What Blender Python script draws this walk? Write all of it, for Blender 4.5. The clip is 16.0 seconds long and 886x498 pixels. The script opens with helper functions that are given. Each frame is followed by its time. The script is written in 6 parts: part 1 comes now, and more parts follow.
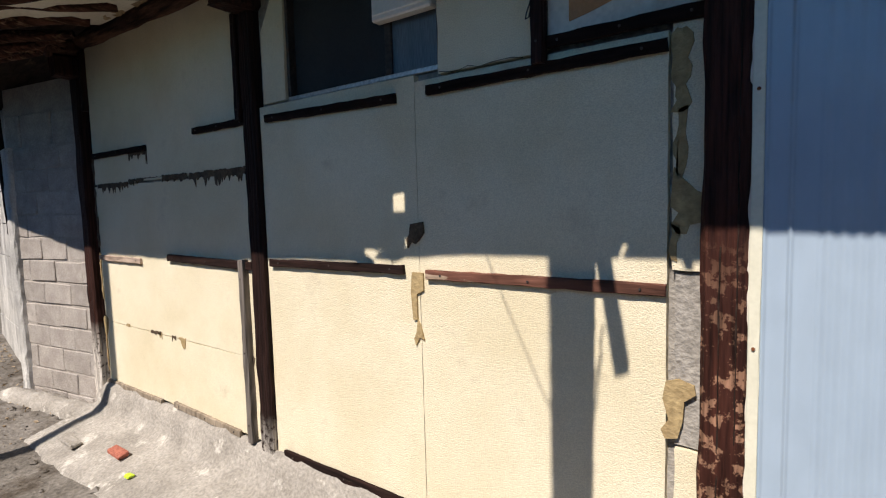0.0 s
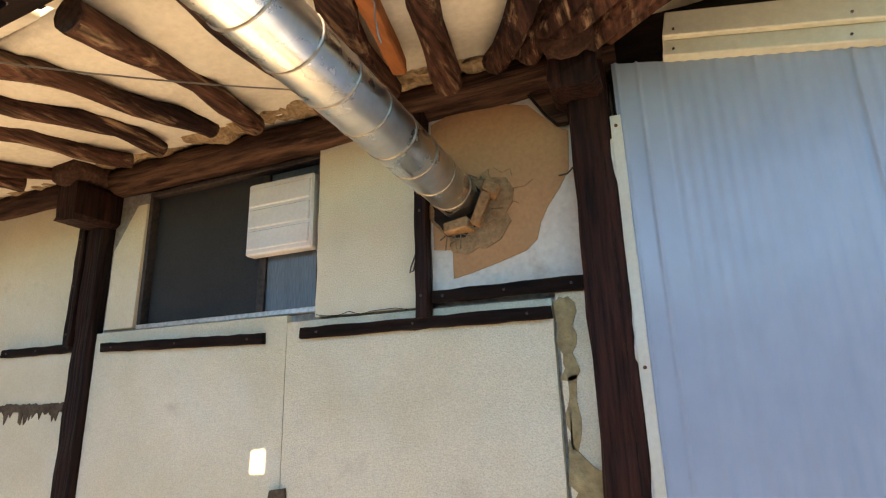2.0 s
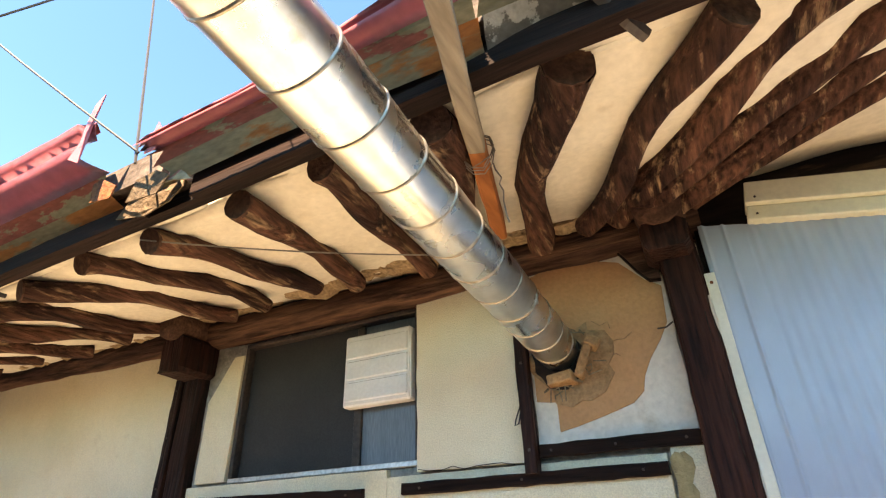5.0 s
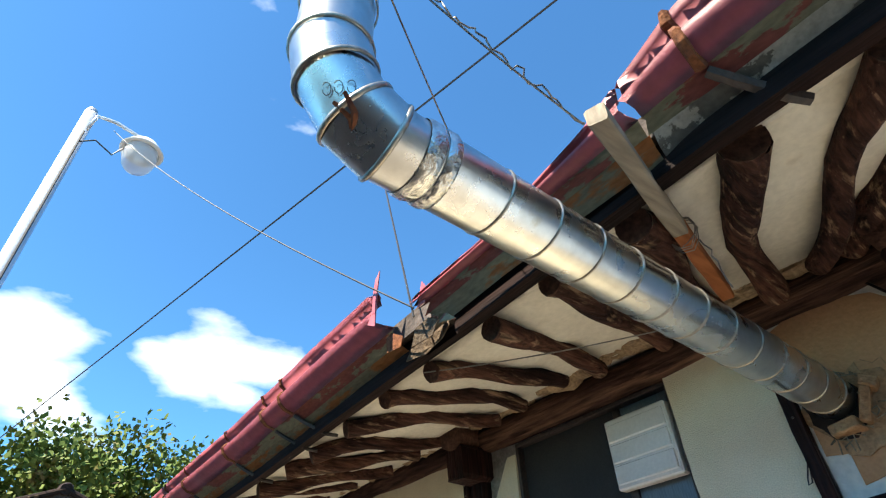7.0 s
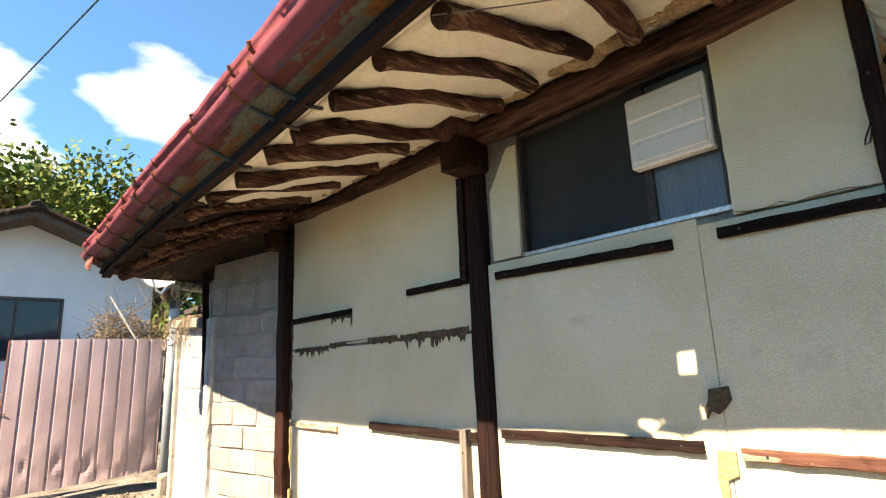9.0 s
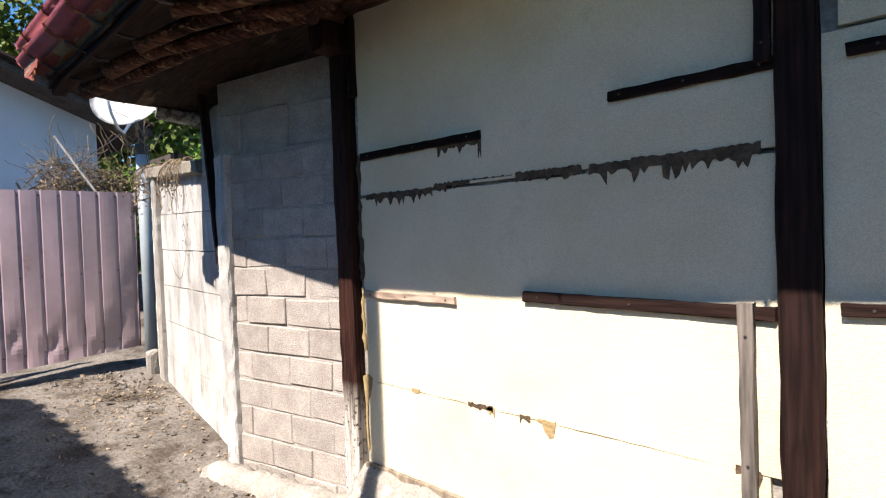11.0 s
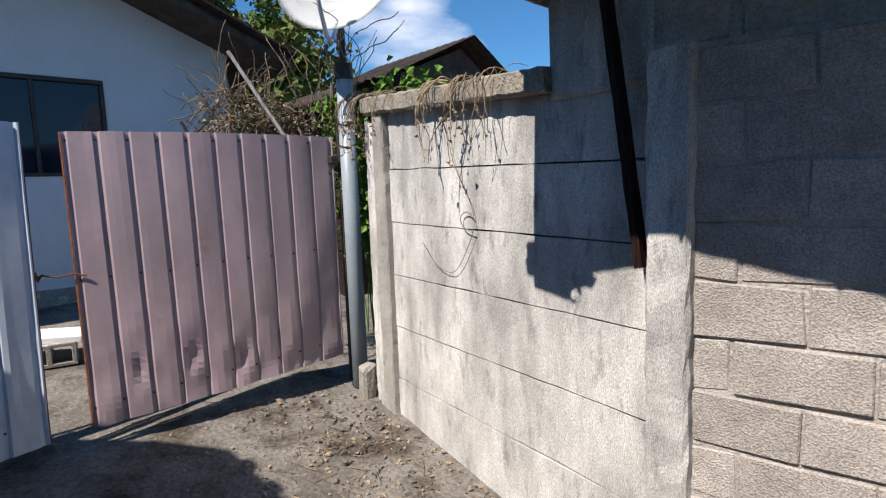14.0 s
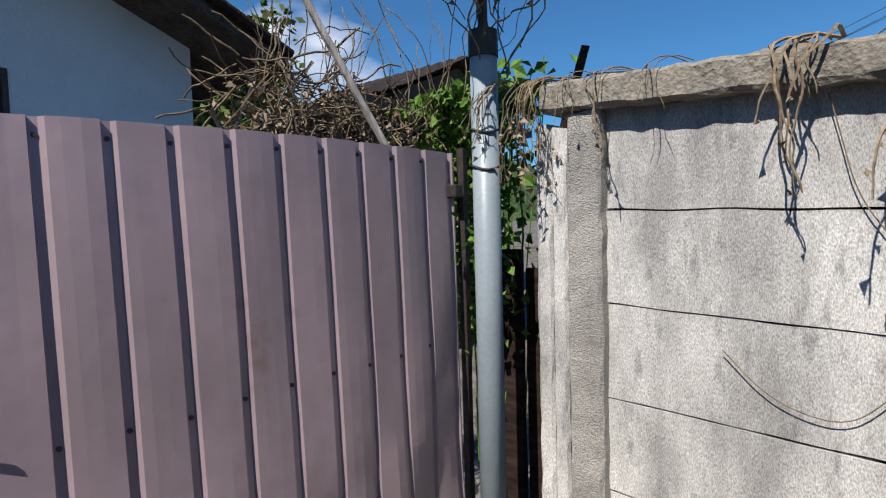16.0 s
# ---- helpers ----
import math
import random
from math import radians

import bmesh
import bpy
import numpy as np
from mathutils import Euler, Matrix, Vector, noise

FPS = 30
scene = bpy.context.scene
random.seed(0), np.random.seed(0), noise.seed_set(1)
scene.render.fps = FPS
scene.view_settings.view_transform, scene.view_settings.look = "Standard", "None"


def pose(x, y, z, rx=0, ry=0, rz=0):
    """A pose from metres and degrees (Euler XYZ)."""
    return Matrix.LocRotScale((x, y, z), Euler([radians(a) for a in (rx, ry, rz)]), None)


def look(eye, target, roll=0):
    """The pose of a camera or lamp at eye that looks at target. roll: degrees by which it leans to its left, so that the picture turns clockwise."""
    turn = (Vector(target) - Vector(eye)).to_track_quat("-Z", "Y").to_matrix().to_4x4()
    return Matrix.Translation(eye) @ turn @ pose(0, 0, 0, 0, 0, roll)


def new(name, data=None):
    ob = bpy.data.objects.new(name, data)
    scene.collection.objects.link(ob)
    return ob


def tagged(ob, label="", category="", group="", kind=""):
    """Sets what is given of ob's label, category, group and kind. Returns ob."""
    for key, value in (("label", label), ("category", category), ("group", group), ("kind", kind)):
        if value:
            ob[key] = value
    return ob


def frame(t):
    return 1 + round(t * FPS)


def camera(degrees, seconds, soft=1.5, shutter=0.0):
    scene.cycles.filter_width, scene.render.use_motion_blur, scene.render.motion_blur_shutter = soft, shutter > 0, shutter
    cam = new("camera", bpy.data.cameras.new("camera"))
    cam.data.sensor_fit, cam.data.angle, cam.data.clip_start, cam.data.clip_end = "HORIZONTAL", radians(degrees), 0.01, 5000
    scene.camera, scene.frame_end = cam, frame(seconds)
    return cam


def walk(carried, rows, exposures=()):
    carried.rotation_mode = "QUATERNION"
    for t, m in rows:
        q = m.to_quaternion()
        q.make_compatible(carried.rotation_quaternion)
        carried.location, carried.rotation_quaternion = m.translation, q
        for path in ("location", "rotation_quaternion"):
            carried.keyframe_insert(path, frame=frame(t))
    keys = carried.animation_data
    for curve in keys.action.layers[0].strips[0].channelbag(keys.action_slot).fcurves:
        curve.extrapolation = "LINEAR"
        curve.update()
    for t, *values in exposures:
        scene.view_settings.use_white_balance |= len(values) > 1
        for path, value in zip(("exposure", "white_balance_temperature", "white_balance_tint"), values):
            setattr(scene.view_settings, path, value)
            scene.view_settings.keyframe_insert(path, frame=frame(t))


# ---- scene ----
cam = camera(78.7, 16.0, soft=1.2)
METRES, EYE, TILT, LEAN, TURN = 10.4, 1.456, 0.0, 0.0, 37.3
ROWS = [
    (0.0, 0.0, 0.0, 0.0, -0.14, -4.99, 1.57),
    (0.5, -0.0007, 0.0034, 0.0118, -5.19, 0.24, 1.75),
    (1.0, -0.0027, 0.0042, 0.0178, -8.86, 7.15, 1.72),
    (1.5, -0.0056, 0.0052, 0.0191, -11.88, 11.71, 1.66),
    (2.0, -0.0017, 0.0167, 0.0236, -13.59, 14.73, 1.6),
    (2.5, 0.0127, 0.0562, 0.0292, -14.64, 17.77, 1.77),
    (3.0, 0.0134, 0.0832, 0.0355, -14.99, 22.5, 1.71),
    (5.5, -0.0373, -0.0126, 0.0261, -6.2, 31.03, 1.89),
    (6.0, -0.0366, -0.0249, 0.0295, 1.85, 34.96, 2.23),
    (6.5, -0.0372, -0.029, 0.0255, 8.93, 39.13, 2.42),
    (7.0, -0.039, -0.023, 0.0175, 15.49, 38.49, 2.44),
    (7.5, -0.0387, -0.0142, 0.0107, 17.24, 30.11, 2.55),
    (8.0, -0.0413, -0.0107, 0.0095, 16.14, 19.9, 2.54),
    (8.5, -0.0484, 0.0031, 0.0064, 13.82, 15.86, 2.47),
    (11.0, -0.2, 0.1224, -0.0037, 5.39, -1.53, 2.06),
    (11.5, -0.2407, 0.149, 0.0008, 7.31, -2.01, 2.05),
    (12.0, -0.2741, 0.1823, -0.0004, 9.18, -5.53, 2.22),
    (12.5, -0.3042, 0.215, 0.002, 10.02, -7.37, 2.39),
    (13.0, -0.3482, 0.2395, 0.0043, 10.87, -7.51, 2.31),
    (13.5, -0.3874, 0.2603, 0.0063, 11.12, -7.27, 2.14),
    (14.0, -0.4352, 0.2942, 0.013, 11.1, -6.41, 2.07),
    (14.5, -0.4845, 0.3275, 0.0145, 11.0, -5.63, 2.0),
    (15.0, -0.5284, 0.3613, 0.0141, 9.69, -4.85, 2.01),
    (15.5, -0.5684, 0.405, 0.0203, 7.9, -4.12, 1.91),
    (16.0, -0.5959, 0.4443, 0.0241, 2.25, -2.92, 1.52),
]
walk(cam, [(t, pose(0, 0, EYE, TILT, LEAN, TURN) @ pose(METRES * x, METRES * y, METRES * z, 90 + pitch, roll, yaw)) for t, x, y, z, yaw, pitch, roll in ROWS],
     exposures=[(0.0, 0.42, 6800, 14), (0.5, 0.90, 7500, 15), (1.0, 1.90, 9500, 17), (1.5, 2.45, 10500, 20), (3.0, 3.08, 12000, 26), (5.5, 2.92, 11000, 16), (6.5, 1.98, 7200, 7), (7.5, 1.84, 7400, 8), (8.5, 2.17, 9600, 13),
                (11.0, 1.22, 7000, 16), (12.5, 0.78, 6500, 17), (14.0, 0.60, 6700, 13), (15.0, 0.42, 6600, 12), (16.0, 0.30, 6500, 12)])

# ---- world and sun ----
SUN_ELEV, SUN_SIDE = 52.0, 2.0      # degrees up; shadows fall along +y
sun_dir = Vector((math.sin(radians(SUN_SIDE)) * math.cos(radians(SUN_ELEV)), -math.cos(radians(SUN_SIDE)) * math.cos(radians(SUN_ELEV)), math.sin(radians(SUN_ELEV))))
sun = new("sun", bpy.data.lights.new("sun", "SUN"))
sun.data.energy, sun.data.angle, sun.data.color = 5.0, radians(0.5), (1.0, 0.95, 0.88)
sun.matrix_world = look((0, 0, 30), Vector((0, 0, 30)) - sun_dir)
world = bpy.data.worlds.new("world")
scene.world = world
world.use_nodes = True
wn, wl = world.node_tree.nodes, world.node_tree.links
wn.clear()
sky = wn.new("ShaderNodeTexSky")
sky.sky_type, sky.sun_disc = "NISHITA", False
sky.sun_elevation, sky.sun_rotation = radians(SUN_ELEV), math.atan2(sun_dir.x, sun_dir.y)
sky.air_density, sky.dust_density, sky.ozone_density = 1.0, 0.2, 3.0
coord = wn.new("ShaderNodeTexCoord")
squash = wn.new("ShaderNodeMapping")
squash.inputs["Scale"].default_value = (1.0, 1.0, 2.6)
cloud = wn.new("ShaderNodeTexNoise")
cloud.inputs["Scale"].default_value, cloud.inputs["Detail"].default_value, cloud.inputs["Roughness"].default_value = 4.2, 8, 0.5
# banks of fair-weather cloud: direction and half-width
BANKS = [(-0.744, 0.593, 0.308, 0.13), (-0.79, 0.525, 0.317, 0.1), (-0.763, 0.584, 0.279, 0.15), (-0.902, -0.059, 0.428, 0.13), (-0.903, -0.01, 0.43, 0.08), (-0.899, 0.188, 0.395, 0.12), (-0.885, 0.259, 0.386, 0.08), (-0.938, 0.003, 0.347, 0.14), (-0.897, 0.163, 0.41, 0.1), (-0.861, 0.256, 0.44, 0.16)]
bank = None
for bx, by, bz, half in BANKS:
    away = wn.new("ShaderNodeVectorMath")
    away.operation = "SUBTRACT"
    away.inputs[1].default_value = (bx, by, bz)
    flat = wn.new("ShaderNodeVectorMath")
    flat.operation = "MULTIPLY"
    flat.inputs[1].default_value = (1.0, 1.0, 2.0)
    far_off = wn.new("ShaderNodeVectorMath")
    far_off.operation = "LENGTH"
    near = wn.new("ShaderNodeMapRange")
    near.inputs["From Min"].default_value, near.inputs["From Max"].default_value = half * 1.5, 0.0
    wl.new(coord.outputs["Generated"], away.inputs[0])
    wl.new(away.outputs[0], flat.inputs[0])
    wl.new(flat.outputs[0], far_off.inputs[0])
    wl.new(far_off.outputs["Value"], near.inputs["Value"])
    if bank is None:
        bank = near.outputs[0]
    else:
        more = wn.new("ShaderNodeMath")
        more.operation = "MAXIMUM"
        wl.new(bank, more.inputs[0])
        wl.new(near.outputs[0], more.inputs[1])
        bank = more.outputs[0]
both = wn.new("ShaderNodeMath")
both.operation = "MULTIPLY_ADD"
both.inputs[1].default_value = 0.50
cloud_ramp = wn.new("ShaderNodeMapRange")
cloud_ramp.inputs["From Min"].default_value, cloud_ramp.inputs["From Max"].default_value = 0.70, 1.02
tone = wn.new("ShaderNodeMix")
tone.data_type = "RGBA"
tone.blend_type = "MULTIPLY"
tone.inputs[0].default_value = 1.0
tone.inputs[7].default_value = (0.475, 0.98, 1.31, 1)
clouds = wn.new("ShaderNodeMix")
clouds.data_type = "RGBA"
clouds.inputs[7].default_value = (10.5, 11.2, 12.2, 1)
back = wn.new("ShaderNodeBackground")
back.inputs["Strength"].default_value = 0.072
wout = wn.new("ShaderNodeOutputWorld")
wl.new(coord.outputs["Generated"], squash.inputs["Vector"])
wl.new(squash.outputs["Vector"], cloud.inputs["Vector"])
wl.new(bank, both.inputs[0])
wl.new(cloud.outputs["Fac"], both.inputs[2])
wl.new(both.outputs[0], cloud_ramp.inputs["Value"])
wl.new(cloud_ramp.outputs[0], clouds.inputs[0])
wl.new(sky.outputs[0], tone.inputs[6])
wl.new(tone.outputs[2], clouds.inputs[6])
wl.new(clouds.outputs[2], back.inputs["Color"])
wl.new(back.outputs[0], wout.inputs[0])


# ---- materials ----
def mat(name, a, b, scale=4.0, rough=0.85, bump=0.25, grain=60.0, stretch=(1, 1, 1), c=None, cover=0.55, edge=0.06, cscale=3.0, metal=0.0,
        vary=0.0, fine=0.25, depth=0.01, rough2=None, worn_below=None):
    """Two tones a and b in soft patches, fine grain, relief, and a third tone c in ragged patches that cover part of it."""
    m = bpy.data.materials.new(name)
    m.use_nodes = True
    n, l = m.node_tree.nodes, m.node_tree.links
    p = n["Principled BSDF"]
    geo = n.new("ShaderNodeNewGeometry")
    mp = n.new("ShaderNodeMapping")
    mp.inputs["Scale"].default_value = stretch
    l.new(geo.outputs["Position"], mp.inputs["Vector"])
    n1 = n.new("ShaderNodeTexNoise")
    n1.inputs["Scale"].default_value, n1.inputs["Detail"].default_value, n1.inputs["Roughness"].default_value = scale, 6, 0.6
    n2 = n.new("ShaderNodeTexNoise")
    n2.inputs["Scale"].default_value, n2.inputs["Detail"].default_value = grain, 4
    for t in (n1, n2):
        l.new(mp.outputs[0], t.inputs["Vector"])
    r1 = n.new("ShaderNodeMapRange")
    r1.inputs["From Min"].default_value, r1.inputs["From Max"].default_value = 0.35, 0.65
    l.new(n1.outputs["Fac"], r1.inputs["Value"])
    mix = n.new("ShaderNodeMix")
    mix.data_type = "RGBA"
    mix.inputs[6].default_value, mix.inputs[7].default_value = (*a, 1), (*b, 1)
    l.new(r1.outputs[0], mix.inputs[0])
    colour = mix.outputs[2]
    if c is not None:
        n3 = n.new("ShaderNodeTexNoise")
        n3.inputs["Scale"].default_value, n3.inputs["Detail"].default_value, n3.inputs["Roughness"].default_value = cscale, 8, 0.65
        l.new(mp.outputs[0] if worn_below is None else geo.outputs["Position"], n3.inputs["Vector"])
        r3 = n.new("ShaderNodeMapRange")
        r3.inputs["From Min"].default_value, r3.inputs["From Max"].default_value = cover, cover + edge
        l.new(n3.outputs["Fac"], r3.inputs["Value"])
        m3 = n.new("ShaderNodeMix")
        m3.data_type = "RGBA"
        m3.inputs[7].default_value = (*c, 1)
        cov = r3.outputs[0]
        if worn_below is not None:      # third tone fades in towards the foot
            sp = n.new("ShaderNodeSeparateXYZ")
            l.new(geo.outputs["Position"], sp.inputs[0])
            rz = n.new("ShaderNodeMapRange")
            rz.inputs["From Min"].default_value, rz.inputs["From Max"].default_value = worn_below
            rz.inputs["To Min"].default_value, rz.inputs["To Max"].default_value = 0.0, 1.0
            l.new(sp.outputs["Z"], rz.inputs["Value"])
            mw = n.new("ShaderNodeMath")
            mw.operation = "MULTIPLY"
            l.new(cov, mw.inputs[0])
            l.new(rz.outputs[0], mw.inputs[1])
            cov = mw.outputs[0]
        l.new(cov, m3.inputs[0])
        l.new(colour, m3.inputs[6])
        colour = m3.outputs[2]
    # fine grain as a light multiply
    r2 = n.new("ShaderNodeMapRange")
    r2.inputs["From Min"].default_value, r2.inputs["From Max"].default_value = 0.3, 0.7
    r2.inputs["To Min"].default_value, r2.inputs["To Max"].default_value = 1 - fine, 1 + fine
    l.new(n2.outputs["Fac"], r2.inputs["Value"])
    val = r2.outputs[0]
    if vary:
        info = n.new("ShaderNodeObjectInfo")
        rv = n.new("ShaderNodeMapRange")
        rv.inputs["To Min"].default_value, rv.inputs["To Max"].default_value = 1 - vary, 1 + vary
        l.new(info.outputs["Random"], rv.inputs["Value"])
        mu = n.new("ShaderNodeMath")
        mu.operation = "MULTIPLY"
        l.new(val, mu.inputs[0])
        l.new(rv.outputs[0], mu.inputs[1])
        val = mu.outputs[0]
    sc = n.new("ShaderNodeVectorMath")
    sc.operation = "SCALE"
    l.new(colour, sc.inputs[0])
    l.new(val, sc.inputs["Scale"])
    l.new(sc.outputs[0], p.inputs["Base Color"])
    p.inputs["Roughness"].default_value, p.inputs["Metallic"].default_value = rough, metal
    if rough >= 0.6 and metal == 0:      # low specular on rough faces, to deepen their darks
        p.inputs["Specular IOR Level"].default_value = 0.15
    if rough2 is not None:
        rr = n.new("ShaderNodeMapRange")
        rr.inputs["To Min"].default_value, rr.inputs["To Max"].default_value = rough, rough2
        l.new(r1.outputs[0], rr.inputs["Value"])
        l.new(rr.outputs[0], p.inputs["Roughness"])
    if bump:
        ad = n.new("ShaderNodeMath")
        ad.operation = "MULTIPLY_ADD"
        ad.inputs[1].default_value = 0.6
        l.new(n1.outputs["Fac"], ad.inputs[0])
        l.new(n2.outputs["Fac"], ad.inputs[2])
        bu = n.new("ShaderNodeBump")
        bu.inputs["Strength"].default_value, bu.inputs["Distance"].default_value = bump, depth
        l.new(ad.outputs[0], bu.inputs["Height"])
        l.new(bu.outputs[0], p.inputs["Normal"])
    return m


STUCCO = mat("stucco", (0.67, 0.59, 0.41), (0.765, 0.695, 0.525), scale=1.6, bump=0.5, grain=190, fine=0.12, depth=0.009, c=(0.575, 0.495, 0.35), cover=0.585, edge=0.18, cscale=3.2)
PLASTER = mat("plaster", (0.62, 0.565, 0.465), (0.71, 0.66, 0.555), scale=3, bump=0.35, grain=40, fine=0.07, c=(0.60, 0.52, 0.40), cover=0.60, edge=0.16, cscale=4)
WHITEWASH = mat("whitewash", (0.62, 0.55, 0.46), (0.72, 0.66, 0.57), scale=4, bump=0.3, grain=50, fine=0.08, c=(0.52, 0.42, 0.32), cover=0.60, edge=0.16, cscale=5)
# unseen yard walls: tone picked for how much light they bounce back
UNSEEN_WALL = mat("unseen_wall_tone", (0.20, 0.185, 0.17), (0.27, 0.25, 0.23), scale=3, rough=0.9, bump=0.5, grain=40, fine=0.2)
OCHRE = mat("ochre_clay", (0.47, 0.235, 0.115), (0.53, 0.275, 0.14), scale=3, bump=0.3, grain=70, fine=0.08)
WALL_CLAY = mat("bare_wall_clay", (0.285, 0.155, 0.080), (0.40, 0.235, 0.125), scale=9, bump=0.9, grain=60, fine=0.25)
STICK_WOOD = mat("grey_stick", (0.19, 0.165, 0.145), (0.10, 0.088, 0.078), scale=6, rough=0.9, bump=0.9, grain=40, stretch=(1, 1, 0.08), fine=0.5)
PALE_BATTEN = mat("bleached_batten", (0.46, 0.37, 0.30), (0.30, 0.20, 0.15), scale=7, rough=0.85, bump=0.7, grain=30, stretch=(0.15, 1, 1), fine=0.4)
CLAY = mat("broken_clay", (0.27, 0.185, 0.11), (0.40, 0.29, 0.18), scale=14, bump=0.9, grain=60, fine=0.3)
FOAM = mat("old_foam", (0.30, 0.215, 0.11), (0.40, 0.30, 0.155), scale=9, bump=0.7, grain=50, fine=0.2)
TORN = mat("torn_backing", (0.065, 0.046, 0.032), (0.13, 0.092, 0.06), scale=14, bump=0.8, grain=60, fine=0.3)
WOOD_X = mat("dark_wood_x", (0.022, 0.010, 0.008), (0.009, 0.005, 0.004), scale=6, rough=0.88, bump=0.8, grain=50, stretch=(0.07, 1, 1), fine=0.6, c=(0.11, 0.075, 0.055), cover=0.68, edge=0.03, cscale=22)
FADED_FOOT = mat("post_with_bleached_foot", (0.038, 0.014, 0.010), (0.010, 0.005, 0.004), scale=6, rough=0.7, bump=0.9, grain=60, stretch=(1, 1, 0.05), fine=0.65, c=(0.50, 0.46, 0.41), cover=0.36, edge=0.10, cscale=26, worn_below=(0.52, 0.22))
FADED_END = mat("post_with_bleached_end", (0.030, 0.011, 0.008), (0.012, 0.006, 0.005), scale=6, rough=0.7, bump=0.9, grain=60, stretch=(1, 1, 0.05), fine=0.65, c=(0.48, 0.44, 0.39), cover=0.40, edge=0.10, cscale=26, worn_below=(0.22, -0.08))
WOOD_Z = mat("dark_wood_z", (0.038, 0.014, 0.010), (0.010, 0.005, 0.004), scale=6, rough=0.62, bump=0.9, grain=60, stretch=(1, 1, 0.05), fine=0.65)
LOG = mat("weathered_log", (0.105, 0.046, 0.030), (0.018, 0.008, 0.007), scale=7, rough=0.85, bump=1.0, grain=60, stretch=(1, 0.10, 1), fine=0.75, c=(0.215, 0.135, 0.085), cover=0.545, edge=0.10, cscale=26, depth=0.018)
LOG_END = mat("log_end", (0.09, 0.045, 0.03), (0.05, 0.025, 0.018), scale=20, rough=0.8, bump=0.6, grain=60, fine=0.4)
BEAM_X = mat("weathered_beam", (0.125, 0.066, 0.042), (0.042, 0.021, 0.016), scale=6, rough=0.85, bump=1.0, grain=44, stretch=(0.10, 1, 1), fine=0.7, c=(0.034, 0.016, 0.012), cover=0.50, edge=0.08, cscale=9, depth=0.016)
# flaky wear on the lower post; its upper limit follows the eave shadow's edge
POST_WORN = mat("worn_post", (0.046, 0.015, 0.010), (0.012, 0.005, 0.004), scale=6, rough=0.66, bump=1.0, grain=64, stretch=(1, 1, 0.05), fine=0.7, c=(0.24, 0.13, 0.082), cover=0.53, edge=0.04, cscale=24, worn_below=(1.35, 0.95), depth=0.014)
BATTEN_WORN = mat("worn_batten", (0.15, 0.065, 0.045), (0.06, 0.028, 0.020), scale=6, rough=0.8, bump=0.7, grain=30, stretch=(0.15, 1, 1), fine=0.5, c=(0.30, 0.22, 0.16), cover=0.60, edge=0.04, cscale=12)
PALE_WOOD = mat("bleached_wood", (0.55, 0.51, 0.46), (0.40, 0.35, 0.30), scale=5, rough=0.9, bump=0.7, grain=30, stretch=(1, 1, 0.1), fine=0.35)
GREY_WOOD = mat("grey_timber", (0.30, 0.25, 0.19), (0.20, 0.16, 0.12), scale=4, rough=0.85, bump=0.6, grain=34, stretch=(1, 0.12, 0.3), fine=0.35)
FRESH_WOOD = mat("orange_timber", (0.42, 0.15, 0.055), (0.30, 0.10, 0.04), scale=4, rough=0.8, bump=0.5, grain=34, stretch=(1, 0.12, 0.3), fine=0.3)
RED_TIN = mat("red_tin", (0.40, 0.105, 0.125), (0.32, 0.080, 0.095), scale=5, rough=0.38, bump=0.2, grain=30, fine=0.10, c=(0.24, 0.22, 0.20), cover=0.67, edge=0.02, cscale=6, rough2=0.5)
PEEL_TIN = mat("peeling_tin", (0.26, 0.085, 0.065), (0.20, 0.06, 0.05), scale=6, rough=0.6, bump=0.4, grain=50, fine=0.2, c=(0.215, 0.195, 0.13), cover=0.50, edge=0.02, cscale=4.5, stretch=(0.5, 1.6, 1.6))
RUST_TIN = mat("rusty_tin", (0.245, 0.215, 0.14), (0.18, 0.16, 0.11), scale=6, rough=0.75, bump=0.5, grain=50, fine=0.2, c=(0.32, 0.125, 0.045), cover=0.51, edge=0.05, cscale=4.5, stretch=(0.5, 1.6, 1.6))
PALE_TIN = mat("flaked_tin", (0.50, 0.48, 0.42), (0.38, 0.36, 0.31), scale=9, rough=0.8, bump=0.5, grain=50, fine=0.2, c=(0.16, 0.15, 0.13), cover=0.50, edge=0.02, cscale=6)
RUST = mat("rust", (0.20, 0.075, 0.03), (0.11, 0.04, 0.025), scale=16, rough=0.85, bump=0.6, grain=70, fine=0.35)
DUCT = mat("galvanised", (0.68, 0.67, 0.64), (0.50, 0.49, 0.46), scale=6, rough=0.24, bump=0.08, grain=22, fine=0.08, metal=1.0, rough2=0.36, c=(0.46, 0.38, 0.26), cover=0.68, edge=0.10, cscale=3.5, depth=0.004)
DUCT_SEAM = mat("duct_seam", (0.46, 0.43, 0.37), (0.34, 0.30, 0.24), scale=20, rough=0.4, bump=0.2, grain=50, metal=0.9)
FOIL = mat("foil_tape", (0.75, 0.74, 0.70), (0.55, 0.53, 0.48), scale=30, rough=0.26, bump=0.6, grain=45, metal=1.0, depth=0.012)
BLUE_SHEET = mat("blue_grey_sheet", (0.33, 0.415, 0.505), (0.36, 0.445, 0.53), scale=1.2, rough=0.22, bump=0.05, grain=16, fine=0.04, stretch=(1, 1, 0.5))
CREAM_TRIM = mat("cream_trim", (0.62, 0.60, 0.45), (0.68, 0.66, 0.52), scale=4, rough=0.5, bump=0.1, fine=0.05)
WHITE_TRIM = mat("white_trim", (0.62, 0.60, 0.47), (0.70, 0.68, 0.55), scale=4, rough=0.5, bump=0.1, fine=0.05)
